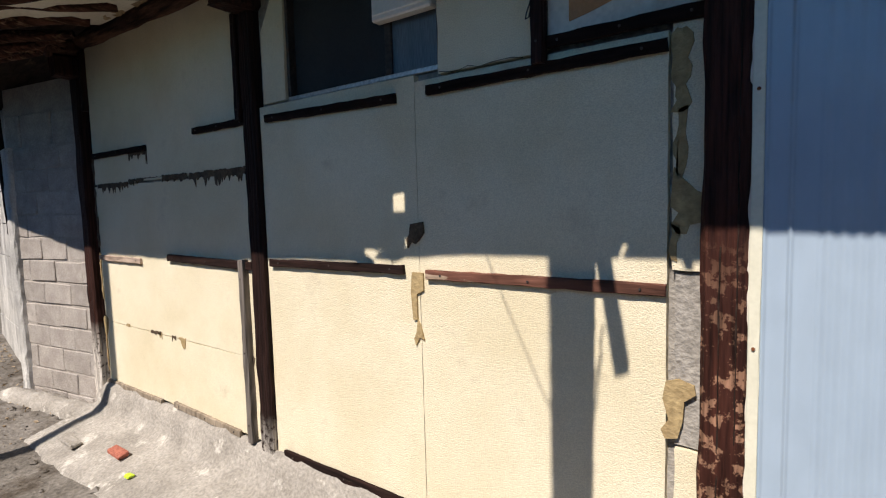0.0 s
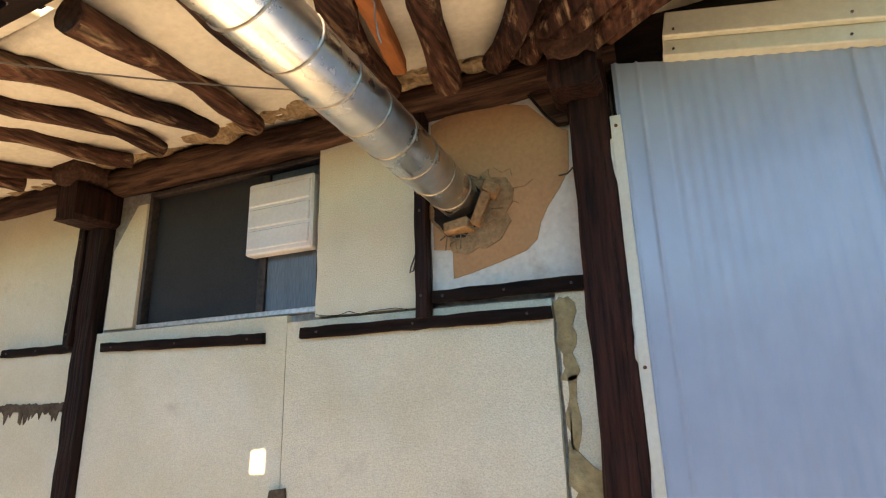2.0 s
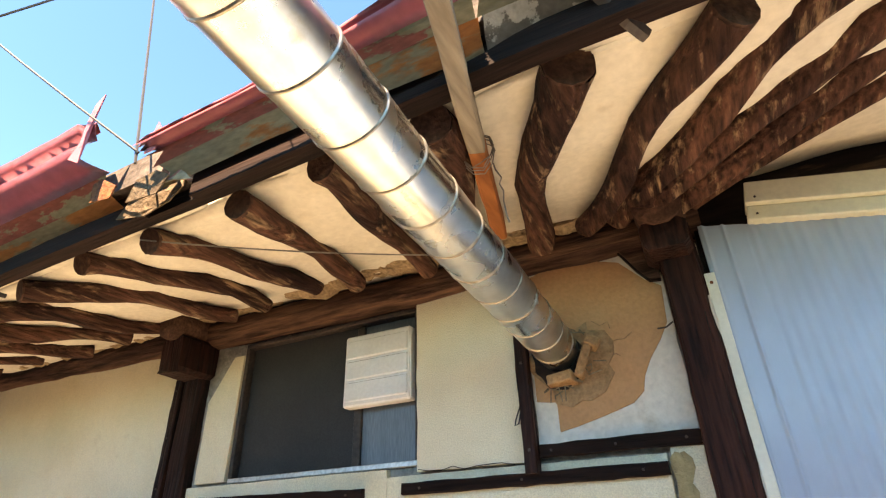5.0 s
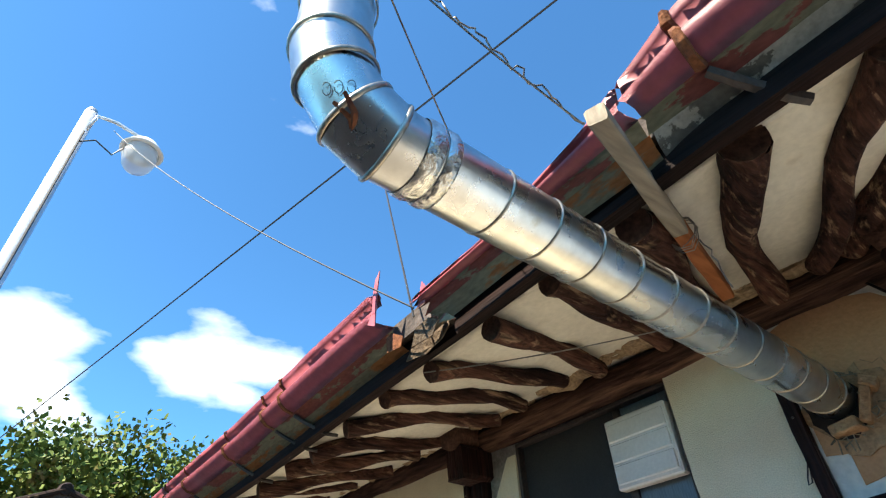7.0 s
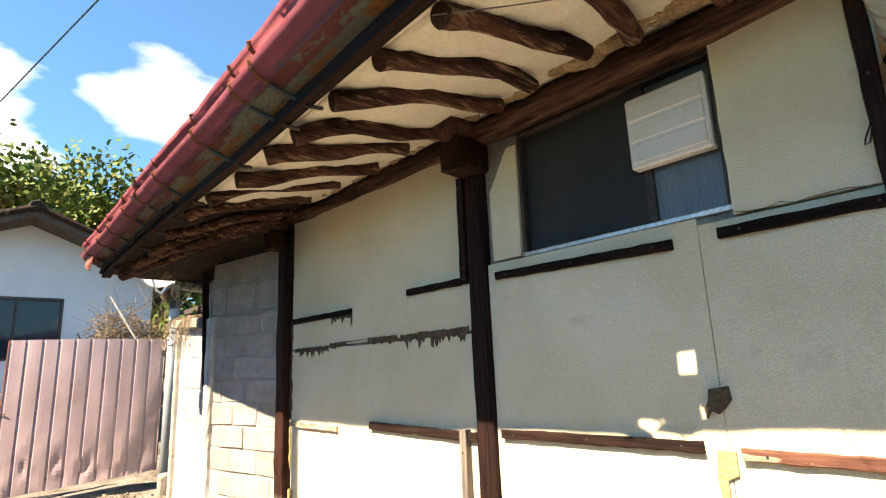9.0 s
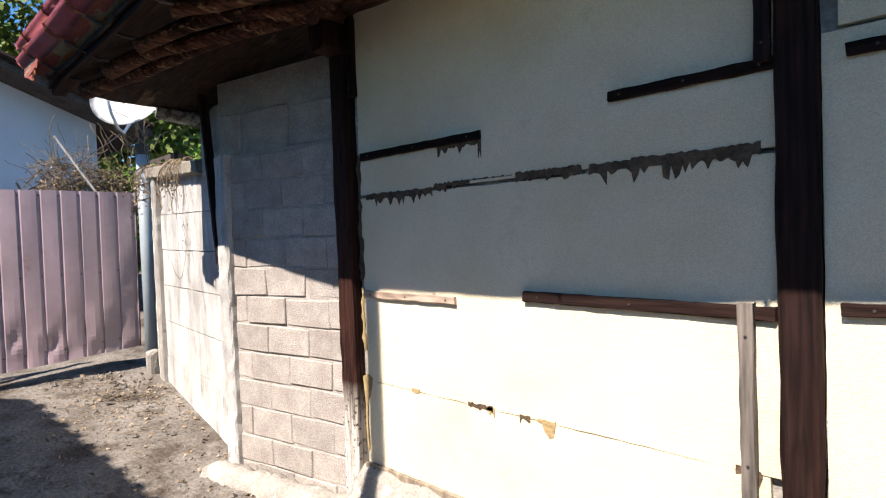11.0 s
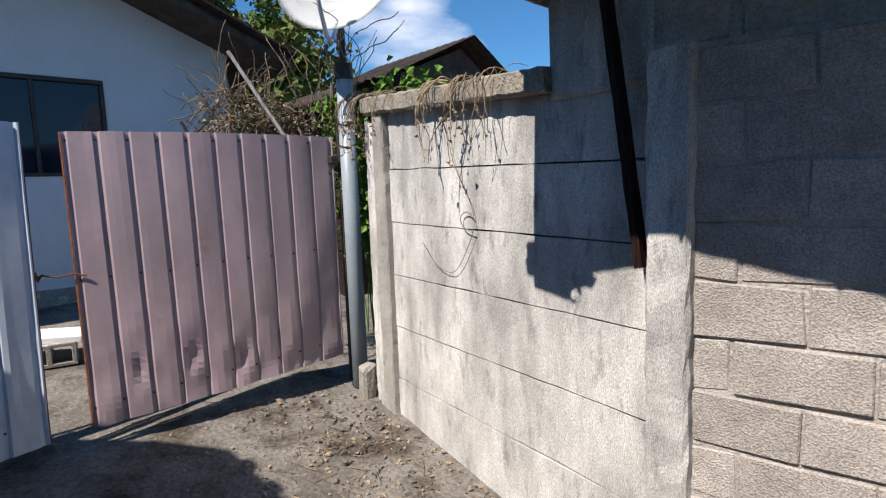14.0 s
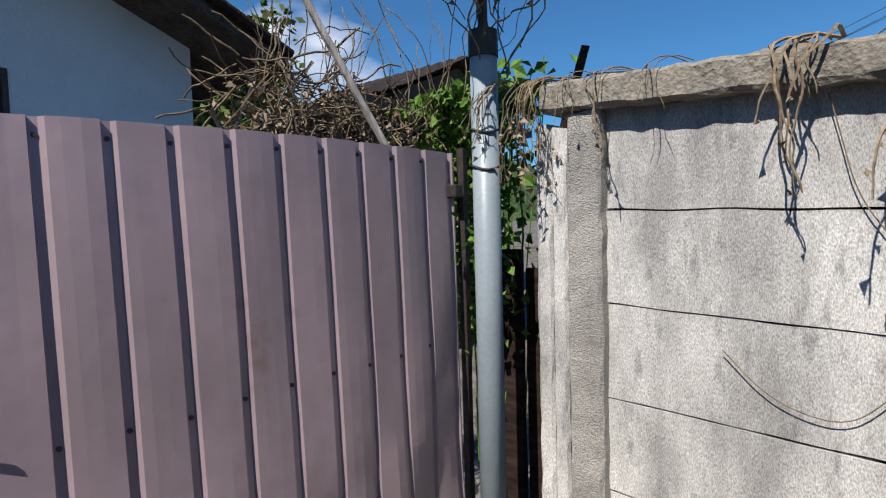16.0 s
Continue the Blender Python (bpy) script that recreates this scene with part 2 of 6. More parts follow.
CEMENT = mat("old_cement", (0.25, 0.23, 0.202), (0.36, 0.335, 0.298), scale=4, rough=0.95, bump=0.9, grain=55, fine=0.22, c=(0.50, 0.47, 0.42), cover=0.58, edge=0.08, cscale=5)
BLOCK = mat("cement_block", (0.325, 0.29, 0.262), (0.43, 0.392, 0.355), scale=7, rough=0.95, bump=0.8, grain=140, fine=0.34, vary=0.10, depth=0.009, c=(0.45, 0.345, 0.25), cover=0.66, edge=0.10, cscale=2.2)
MORTAR = mat("mortar", (0.33, 0.30, 0.27), (0.43, 0.39, 0.35), scale=9, rough=0.95, bump=0.9, grain=80, fine=0.2)
FENCE = mat("precast_concrete", (0.64, 0.625, 0.59), (0.33, 0.322, 0.305), scale=1.8, rough=0.93, bump=0.5, grain=130, fine=0.40, stretch=(2.3, 2.3, 0.75), c=(0.23, 0.224, 0.214), cover=0.54, edge=0.17, cscale=5.5, depth=0.008)
POST_CONCRETE = mat("post_concrete", (0.42, 0.40, 0.36), (0.30, 0.285, 0.26), scale=4, rough=0.95, bump=0.8, grain=150, fine=0.35, c=(0.20, 0.19, 0.17), cover=0.58, edge=0.12, cscale=5)
COPING = mat("mossy_coping", (0.30, 0.27, 0.22), (0.20, 0.18, 0.15), scale=7, rough=0.95, bump=1.0, grain=60, fine=0.3)
GROUND = mat("yard_ground", (0.125, 0.112, 0.097), (0.205, 0.187, 0.166), scale=2.6, rough=0.97, bump=0.8, grain=34, fine=0.30, c=(0.075, 0.061, 0.048), cover=0.50, edge=0.12, cscale=2.0, depth=0.02)
GATE = mat("faded_mauve_sheet", (0.355, 0.268, 0.295), (0.285, 0.222, 0.235), scale=1.4, rough=0.33, bump=0.16, grain=14, fine=0.05, c=(0.20, 0.12, 0.095), cover=0.62, edge=0.16, cscale=2.4, rough2=0.46)
GATE_EDGE = mat("gate_rib", (0.46, 0.355, 0.41), (0.39, 0.30, 0.34), scale=3, rough=0.4, bump=0.1, fine=0.06)
PALE_GATE = mat("faded_pale_sheet", (0.40, 0.47, 0.56), (0.52, 0.57, 0.62), scale=2, rough=0.45, bump=0.1, grain=14, fine=0.06)
PVC = mat("grey_pvc", (0.24, 0.29, 0.32), (0.28, 0.33, 0.36), scale=3, rough=0.45, bump=0.08, fine=0.06, c=(0.34, 0.37, 0.38), cover=0.62, edge=0.1)
DARK_STEEL = mat("dark_steel", (0.045, 0.04, 0.04), (0.08, 0.06, 0.05), scale=12, rough=0.6, bump=0.3, metal=0.5)
STEEL = mat("painted_steel", (0.55, 0.60, 0.66), (0.62, 0.66, 0.70), scale=5, rough=0.35, bump=0.1, metal=0.4, fine=0.05)
DISH = mat("dish_paint", (0.74, 0.74, 0.72), (0.80, 0.80, 0.78), scale=4, rough=0.45, bump=0.05, fine=0.04)
HOUSE_WALL = mat("painted_render", (0.56, 0.58, 0.62), (0.63, 0.645, 0.68), scale=1.5, rough=0.85, bump=0.2, grain=40, fine=0.05)
ROOF_DARK = mat("dark_tiles", (0.055, 0.045, 0.04), (0.10, 0.08, 0.07), scale=5, rough=0.8, bump=0.5, grain=40, fine=0.3)
BOARD_DARK = mat("dark_boards", (0.035, 0.021, 0.016), (0.016, 0.011, 0.009), scale=4, rough=0.85, bump=0.7, grain=30, stretch=(0.2, 1, 1), fine=0.5, c=(0.10, 0.065, 0.042), cover=0.61, edge=0.06, cscale=4)
CABLE = mat("black_cable", (0.02, 0.02, 0.022), (0.03, 0.03, 0.03), rough=0.5, bump=0)
WIRE = mat("thin_wire", (0.28, 0.27, 0.25), (0.16, 0.15, 0.14), scale=30, rough=0.4, bump=0, metal=0.7)
DRY_VINE = mat("dry_vine", (0.27, 0.21, 0.14), (0.15, 0.11, 0.07), scale=20, rough=0.9, bump=0.3, fine=0.3, vary=0.2)
DRY_LEAF = mat("withered_leaf", (0.24, 0.18, 0.12), (0.34, 0.27, 0.19), scale=20, rough=0.9, bump=0.2, fine=0.3)
LEAF = mat("green_leaf", (0.075, 0.16, 0.022), (0.12, 0.22, 0.035), scale=6, rough=0.6, bump=0.1, fine=0.3)
TREE_LEAF = mat("tree_leaf", (0.062, 0.105, 0.020), (0.135, 0.165, 0.036), scale=1.0, rough=0.62, bump=0, fine=0.45, c=(0.13, 0.10, 0.035), cover=0.55, edge=0.10, cscale=1.0)
BARK = mat("bark", (0.11, 0.085, 0.06), (0.07, 0.052, 0.038), scale=12, rough=0.9, bump=0.8, fine=0.4)
SHUTTER = mat("shutter_plastic", (0.70, 0.68, 0.64), (0.76, 0.74, 0.70), scale=5, rough=0.5, bump=0.1, fine=0.05)
MESH_DARK = mat("insect_screen", (0.030, 0.032, 0.034), (0.045, 0.045, 0.045), scale=2, rough=0.6, bump=0.1, grain=300, fine=0.3)
CURTAIN = mat("curtain", (0.095, 0.13, 0.155), (0.13, 0.165, 0.19), scale=4, rough=0.35, bump=0.2, stretch=(4, 1, 0.3))
ALU = mat("aluminium", (0.50, 0.50, 0.48), (0.60, 0.60, 0.58), scale=6, rough=0.4, bump=0.05, metal=0.8)
LIME = mat("lime_plastic", (0.45, 0.62, 0.03), (0.5, 0.66, 0.05), rough=0.5, bump=0)
BRICK_CHIP = mat("brick_chip", (0.30, 0.10, 0.07), (0.36, 0.13, 0.09), scale=20, rough=0.9, bump=0.6)
HILL = mat("far_woods", (0.035, 0.060, 0.022), (0.065, 0.09, 0.035), scale=0.3, rough=0.95, bump=0.8, grain=2.5, fine=0.5, depth=0.5)
INK = mat("marker_ink", (0.02, 0.015, 0.015), (0.04, 0.02, 0.015), rough=0.6, bump=0)


def clear_material(name, tint, alpha):
    m = bpy.data.materials.new(name)
    m.use_nodes = True
    p = m.node_tree.nodes["Principled BSDF"]
    p.inputs["Base Color"].default_value = (*tint, 1)
    p.inputs["Roughness"].default_value = 0.06
    p.inputs["Transmission Weight"].default_value = alpha
    p.inputs["IOR"].default_value = 1.45
    return m


GLASS = clear_material("window_glass", (0.012, 0.017, 0.035), 0.0)
LAMP_GLASS = clear_material("lamp_glass", (0.85, 0.88, 0.90), 0.0)
LAMP_GLASS.node_tree.nodes["Principled BSDF"].inputs["Alpha"].default_value = 0.45


# ---- mesh helpers ----
rng = random.Random(7)


def part(name, bm, material, parent=None, label="", smooth=False):
    me = bpy.data.meshes.new(name)
    bm.to_mesh(me)
    bm.free()
    for m in (material if isinstance(material, (list, tuple)) else [material]):
        me.materials.append(m)
    if smooth:
        for p in me.polygons:
            p.use_smooth = True
    ob = new(name, me)
    if parent is not None:
        ob.parent = parent
    if label:
        ob["label"] = label
    return ob


def thing(name, label, category, at=(0, 0, 0), group="", kind=""):
    ob = new(name)
    ob.empty_display_size = 0.1
    return tagged(ob, label, category, group, kind)


def box(bm, x0, x1, y0, y1, z0, z1, bevel=0.0, rough=0.0, m=None):
    """A box; its long edges bevelled, its corners shaken by rough."""
    vs = [bm.verts.new((x + rng.uniform(-rough, rough), y + rng.uniform(-rough, rough) * 0.5, z + rng.uniform(-rough, rough)))
          for x in (x0, x1) for y in (y0, y1) for z in (z0, z1)]
    fs = [bm.faces.new([vs[i] for i in q]) for q in ((0, 1, 3, 2), (4, 6, 7, 5), (0, 4, 5, 1), (2, 3, 7, 6), (0, 2, 6, 4), (1, 5, 7, 3))]
    if m is not None:
        bmesh.ops.transform(bm, matrix=m, verts=vs)
    if bevel:
        bmesh.ops.bevel(bm, geom=list({e for f in fs for e in f.edges}), offset=bevel, segments=1, affect="EDGES")
    return bm


def rough_box(bm, x0, x1, y0, y1, z0, z1, step=0.08, rough=0.006, bevel=0.006):
    """A long box cut into short lengths along its longest side, each ring of corners shaken: an old board or post."""
    size = (x1 - x0, y1 - y0, z1 - z0)
    ax = size.index(max(size))
    lo, hi = (x0, y0, z0), (x1, y1, z1)
    u, v = [i for i in range(3) if i != ax]
    n = max(2, int(size[ax] / step))
    rings = []
    b = min(bevel, size[u] * 0.3, size[v] * 0.3)
    ring = [(b, 0), (size[u] - b, 0), (size[u], b), (size[u], size[v] - b), (size[u] - b, size[v]), (b, size[v]), (0, size[v] - b), (0, b)]
    for i in range(n + 1):
        vs = []
        for a, c in ring:
            p = [0, 0, 0]
            p[ax] = lo[ax] + size[ax] * i / n + (rng.uniform(-rough, rough) if i in (0, n) else 0)
            p[u], p[v] = lo[u] + a + rng.uniform(-rough, rough) * 0.6, lo[v] + c + rng.uniform(-rough, rough) * 0.6
            vs.append(bm.verts.new(p))
        rings.append(vs)
    for a, c in zip(rings, rings[1:]):
        for i in range(8):
            bm.faces.new((a[i], a[(i + 1) % 8], c[(i + 1) % 8], c[i]))
    bm.faces.new(rings[0])
    bm.faces.new(rings[-1][::-1])
    bmesh.ops.recalc_face_normals(bm, faces=bm.faces[:])
    return bm


def tube(bm, pts, radius, seg=8, cap=True, wobble=0.0):
    """A round bar along points; radius is one number or one for each point."""
    pts = [Vector(p) for p in pts]
    rad = radius if isinstance(radius, (list, tuple)) else [radius] * len(pts)
    rings = []
    side = None
    for i, p in enumerate(pts):
        d = (pts[min(i + 1, len(pts) - 1)] - pts[max(i - 1, 0)]).normalized()
        if side is None:
            side = d.cross(Vector((0, 0, 1)) if abs(d.z) < 0.9 else Vector((1, 0, 0))).normalized()
        side = (side - d * side.dot(d)).normalized()
        up = d.cross(side)
        rings.append([bm.verts.new(p + (side * math.cos(2 * math.pi * k / seg) + up * math.sin(2 * math.pi * k / seg)) * rad[i] * (1 + rng.uniform(-wobble, wobble))) for k in range(seg)])
    for a, b in zip(rings, rings[1:]):
        for k in range(seg):
            bm.faces.new((a[k], a[(k + 1) % seg], b[(k + 1) % seg], b[k]))
    if cap:
        bm.faces.new(rings[0][::-1])
        bm.faces.new(rings[-1])
    return bm


def prism(bm, outline, y0, y1):
    """An outline of (x, z) points, given depth from y0 to y1."""
    a = [bm.verts.new((x, y0, z)) for x, z in outline]
    b = [bm.verts.new((x, y1, z)) for x, z in outline]
    n = len(a)
    bm.faces.new(a)
    bm.faces.new(b[::-1])
    for i in range(n):
        bm.faces.new((a[i], b[i], b[(i + 1) % n], a[(i + 1) % n]))
    bm.normal_update()
    bmesh.ops.triangulate(bm, faces=[f for f in bm.faces if len(f.verts) > 4], ngon_method="EAR_CLIP")
    bmesh.ops.recalc_face_normals(bm, faces=bm.faces[:])
    return bm


def ragged(x0, x1, z0, z1, step=0.03, bite=0.012, seed=0):
    """An outline of a rectangle whose four edges are torn."""
    r = random.Random(seed)
    pts = []
    corners = [(x0, z0), (x1, z0), (x1, z1), (x0, z1)]
    for (ax, az), (bx, bz) in zip(corners, corners[1:] + corners[:1]):
        n = max(2, int(math.hypot(bx - ax, bz - az) / step))
        for i in range(n):
            t = i / n
            pts.append((ax + (bx - ax) * t + r.uniform(-bite, bite), az + (bz - az) * t + r.uniform(-bite, bite)))
    return pts


def lerp_table(table, x):
    for (a, va), (b, vb) in zip(table, table[1:]):
        if x <= b:
            t = min(1, max(0, (x - a) / (b - a)))
            return va + (vb - va) * t
    return table[-1][1]


# ---- ground ----
RISE = [(-40, 1.5), (-14, 0.40), (-9.8, 0.05), (-8.6, -0.06), (-6.6, -0.26), (-5.0, -0.33), (0, -0.36), (40, -0.4)]


def ground_z(x, y):
    z = lerp_table(RISE, x)
    if abs(x) < 16 and abs(y) < 16:
        z += 0.018 * noise.noise((x * 1.3, y * 1.3, 0)) + 0.008 * noise.noise((x * 6, y * 6, 3))
    return z


def axis_steps(lo, hi, step):
    out, x = [], lo
    while x < hi - 1e-6:
        out.append(x)
        x += step
    return out


bm = bmesh.new()
xs = [-900, -400, -200, -100, -60, -40, -30, -24, -19, -16] + axis_steps(-14, -10.4, 0.4) + axis_steps(-10.4, -1.0, 0.07) + axis_steps(-1.0, 6, 0.5) + [8, 14, 25, 50, 100, 200, 400, 900]
ys = [-900, -400, -200, -100, -50, -25, -12, -8, -6, -4, -3, -2, -1.5] + axis_steps(-1.0, 2.2, 0.07) + [2.4, 3, 4, 5, 7, 10, 14, 20, 30, 50, 100, 200, 400, 900]
grid = [[bm.verts.new((x, y, ground_z(x, y))) for y in ys] for x in xs]
for i in range(len(xs) - 1):
    for j in range(len(ys) - 1):
        bm.faces.new((grid[i][j], grid[i + 1][j], grid[i + 1][j + 1], grid[i][j + 1]))
tagged(part("ground", bm, GROUND, smooth=True), "trodden grey-brown concrete and dirt yard", "ground", kind="structure")

# ---- timber-framed house: wall core ----
WALL = 1.87                  # front face of the stucco panels
house_wall = thing("wall_house", "cream stucco wall in a dark timber frame", "wall", kind="structure")
bm = bmesh.new()
HOLE = (-0.87, -0.63, 2.20, 2.44)
for x0, x1, z0, z1 in [(-5.25, -2.46, -0.4, 3.0), (-2.46, -1.42, -0.4, 2.03), (-2.46, -1.42, 2.71, 3.0), (-1.42, HOLE[0], -0.4, 3.0), (HOLE[1], -0.235, -0.4, 3.0),
                       (HOLE[0], HOLE[1], -0.4, HOLE[2]), (HOLE[0], HOLE[1], HOLE[3], 3.0)]:
    box(bm, x0, x1, WALL + 0.03, WALL + 0.2, z0, z1)
part("core", bm, CEMENT, house_wall, "rough wall core")


def panel(outline, depth=0.035, front=WALL, material=STUCCO, name="stucco_panel", label=""):
    bm = bmesh.new()
    prism(bm, outline, front, front + depth)
    return part(name, bm, material, house_wall, label)


def wavy(x0, x1, z0, z1, seed=0, bite=0.003, step=0.06):
    return ragged(x0, x1, z0, z1, step, bite, seed)


panel(wavy(-5.06, -2.83, 1.675, 2.92, 1))
panel(wavy(-5.06, -2.83, 0.5335, 1.655, 2))
panel(wavy(-5.06, -2.87, 0.02, 0.5285, 3))
panel(wavy(-2.705, -1.5615, 0.0, 2.015, 4, 0.0012))
panel(wavy(-1.5585, -0.49, 0.02, 1.985, 5, 0.0012))
panel(wavy(-0.475, -0.375, 1.21, 2.0, 6))
panel(wavy(-0.46, -0.375, 0.0, 0.60, 7))
panel(wavy(-0.465, -0.375, 0.61, 1.20, 8), front=WALL + 0.012, depth=0.02, material=CEMENT, name="cement_strip", label="bare grey cement strip")
panel([(-2.66, 2.03), (-2.465, 2.03), (-2.455, 2.64), (-2.52, 2.64), (-2.66, 2.42)], material=STUCCO)
panel(wavy(-1.415, -0.97, 1.995, 2.75, 9), front=WALL - 0.012, depth=0.045)
panel(wavy(-0.915, -0.375, 2.045, 2.78, 10), front=WALL + 0.002, depth=0.03, material=WHITEWASH, name="plaster_panel", label="whitewashed plaster panel")
OCHRE_SHAPE = [(-0.83, 2.085), (-0.755, 2.10), (-0.66, 2.125), (-0.56, 2.155), (-0.52, 2.19), (-0.505, 2.245), (-0.475, 2.30), (-0.43, 2.36), (-0.395, 2.42), (-0.385, 2.56),
               (-0.44, 2.60), (-0.52, 2.69), (-0.66, 2.735), (-0.80, 2.735), (-0.905, 2.70), (-0.905, 2.20), (-0.83, 2.19)]
panel(OCHRE_SHAPE, front=WALL - 0.003, depth=0.004, material=OCHRE, name="ochre_patch", label="bare ochre clay patch where whitewash flaked off")
r_hole = random.Random(5)
panel([(-0.755 + (0.150 + r_hole.uniform(-0.035, 0.035)) * math.cos(a / 22 * 2 * math.pi), 2.335 + (0.145 + r_hole.uniform(-0.04, 0.03)) * math.sin(a / 22 * 2 * math.pi)) for a in range(22)],
      front=WALL - 0.010, depth=0.008, material=WALL_CLAY, name="broken_edge", label="broken clay edge round the pipe hole")
# near-black disc on the wall face stands in for the shade inside the hole
panel([(-0.80 + (0.105 + r_hole.uniform(-0.012, 0.012)) * math.cos(a / 18 * 2 * math.pi), 2.345 + (0.108 + r_hole.uniform(-0.012, 0.012)) * math.sin(a / 18 * 2 * math.pi)) for a in range(18)],
      front=WALL - 0.014, depth=0.006, material=BOARD_DARK, name="hole_shade_disc", label="dark disc standing in for the shaded pipe hole")
for x, z, w, h, a in [(-0.795, 2.262, 0.052, 0.020, -4), (-0.712, 2.318, 0.019, 0.060, 24), (-0.672, 2.385, 0.030, 0.020, 35)]:
    bm = bmesh.new()
    box(bm, -w, w, -0.04, 0.02, -h, h, bevel=0.004, rough=0.006, m=pose(x, WALL - 0.012, z, rng.uniform(-15, 15), a, rng.uniform(-15, 15)))
    part("clay_shard", bm, WALL_CLAY, house_wall)
for k in range(14):
    bm = bmesh.new()
    a = rng.uniform(-2.2, 1.2)
    p = Vector((-0.79 + 0.12 * math.cos(a), WALL - 0.012, 2.345 + 0.12 * math.sin(a)))
    tube(bm, [p, p + Vector((rng.uniform(-0.03, 0.03), -0.02, rng.uniform(-0.03, 0.02))), p + Vector((rng.uniform(-0.06, 0.06), -0.03, rng.uniform(-0.06, 0.03)))], 0.0025, 4)
    part("straw", bm, DRY_VINE, house_wall)
panel([(-0.515, 2.74), (-0.38, 2.74), (-0.38, 2.585), (-0.415, 2.588), (-0.45, 2.63)], front=WALL - 0.022, depth=0.03, material=BEAM_X, name="corner_wedge", label="dark wooden wedge in the panel corner")
# raised dark strip paints the shade of the gap below the wedge
bm = bmesh.new()
tube(bm, [(-0.52, WALL - 0.010, 2.735), (-0.455, WALL - 0.012, 2.628), (-0.418, WALL - 0.012, 2.582), (-0.38, WALL - 0.012, 2.578)], 0.005, 5, wobble=0.3)
part("wedge_gap_shade", bm, BOARD_DARK, house_wall, "dark strip standing in for the shaded gap under the wedge")
for crack_pts in ([(-0.62, 2.37), (-0.59, 2.385), (-0.55, 2.385), (-0.52, 2.405)], [(-0.66, 2.475), (-0.63, 2.45), (-0.60, 2.46), (-0.595, 2.43)], [(-0.615, 2.33), (-0.59, 2.335), (-0.575, 2.325)]):
    bm = bmesh.new()
    tube(bm, [(x, WALL - 0.004, z) for x, z in crack_pts], 0.0016, 4)
    part("clay_crack", bm, WALL_CLAY, house_wall)
# torn foam and backing strips
panel(ragged(-0.475, -0.425, 1.72, 1.99, 0.03, 0.012, 21), front=WALL - 0.004, depth=0.008, material=FOAM, name="foam_strip", label="torn yellow-brown foam")
panel(ragged(-0.468, -0.438, 1.52, 1.74, 0.03, 0.012, 22), front=WALL - 0.004, depth=0.008, material=FOAM, name="foam_strip")
panel([(-0.47, 1.55), (-0.45, 1.52), (-0.40, 1.47), (-0.378, 1.46), (-0.376, 1.37), (-0.42, 1.36), (-0.43, 1.33), (-0.46, 1.33), (-0.478, 1.36), (-0.455, 1.40), (-0.48, 1.42)],
      front=WALL - 0.004, depth=0.008, material=FOAM, name="foam_strip")
panel(ragged(-0.478, -0.452, 1.235, 1.36, 0.03, 0.01, 24), front=WALL - 0.004, depth=0.008, material=FOAM, name="foam_strip")
panel([(-0.49, 0.83), (-0.45, 0.845), (-0.40, 0.83), (-0.395, 0.80), (-0.43, 0.77), (-0.435, 0.70), (-0.45, 0.64), (-0.49, 0.63), (-0.505, 0.66), (-0.48, 0.70), (-0.50, 0.77)],
      front=WALL - 0.006, depth=0.01, material=FOAM, name="foam_strip", label="peeling scrap of buff packing tape")


def torn_line(x0, x1, z, drop, seed, thin=0.012, material=TORN):
    """A torn seam: a straight upper edge and teeth that hang from it."""
    r = random.Random(seed)
    top, low = [], []
    n = max(3, int((x1 - x0) / 0.013))
    for i in range(n + 1):
        x = x0 + (x1 - x0) * i / n
        top.append((x, z + r.uniform(-0.004, 0.006)))
        low.append((x + r.uniform(-0.006, 0.006), z - thin - drop * r.random() ** 3.2))
    return panel(top + low[::-1], front=WALL - 0.004, depth=0.006, material=material, name="torn_seam")


torn_line(-5.00, -4.45, 1.675, 0.05, 31, 0.030)
torn_line(-4.43, -4.18, 1.69, 0.04, 32, 0.016)
torn_line(-4.18, -3.92, 1.69, 0.0, 33, 0.004)
torn_line(-3.90, -3.56, 1.695, 0.03, 34, 0.030)
torn_line(-3.52, -3.34, 1.69, 0.07, 37, 0.028)
torn_line(-3.34, -2.88, 1.695, 0.07, 35, 0.036)
torn_line(-4.40, -4.11, 1.885, 0.05, 36, 0.014)
torn_line(-4.12, -4.10, 1.89, 0.14, 38, 0.05)
for x0, x1, d, s in [(-4.66, -4.60, 0.02, 41), (-4.24, -4.08, 0.03, 42), (-4.12, -4.07, 0.06, 43), (-3.92, -3.86, 0.05, 44), (-3.82, -3.72, 0.17, 45), (-2.98, -2.90, 0.06, 46)]:
    torn_line(x0, x1, 0.545, d, s, 0.016, FOAM if s % 2 else TORN)
panel(ragged(-5.085, -5.055, 1.15, 1.93, 0.04, 0.012, 51), front=WALL - 0.004, depth=0.006, material=TORN, name="torn_seam")
panel(ragged(-5.085, -5.060, 0.72, 1.10, 0.04, 0.012, 52), front=WALL - 0.004, depth=0.006, material=FOAM, name="torn_seam")
panel([(-5.10, 0.55), (-5.05, 0.57), (-5.01, 0.55), (-5.03, 0.45), (-5.06, 0.40), (-5.07, 0.25), (-5.06, 0.10), (-5.075, 0.08), (-5.085, 0.22), (-5.08, 0.38), (-5.09, 0.46)],
      front=WALL - 0.006, depth=0.01, material=FOAM, name="torn_seam")
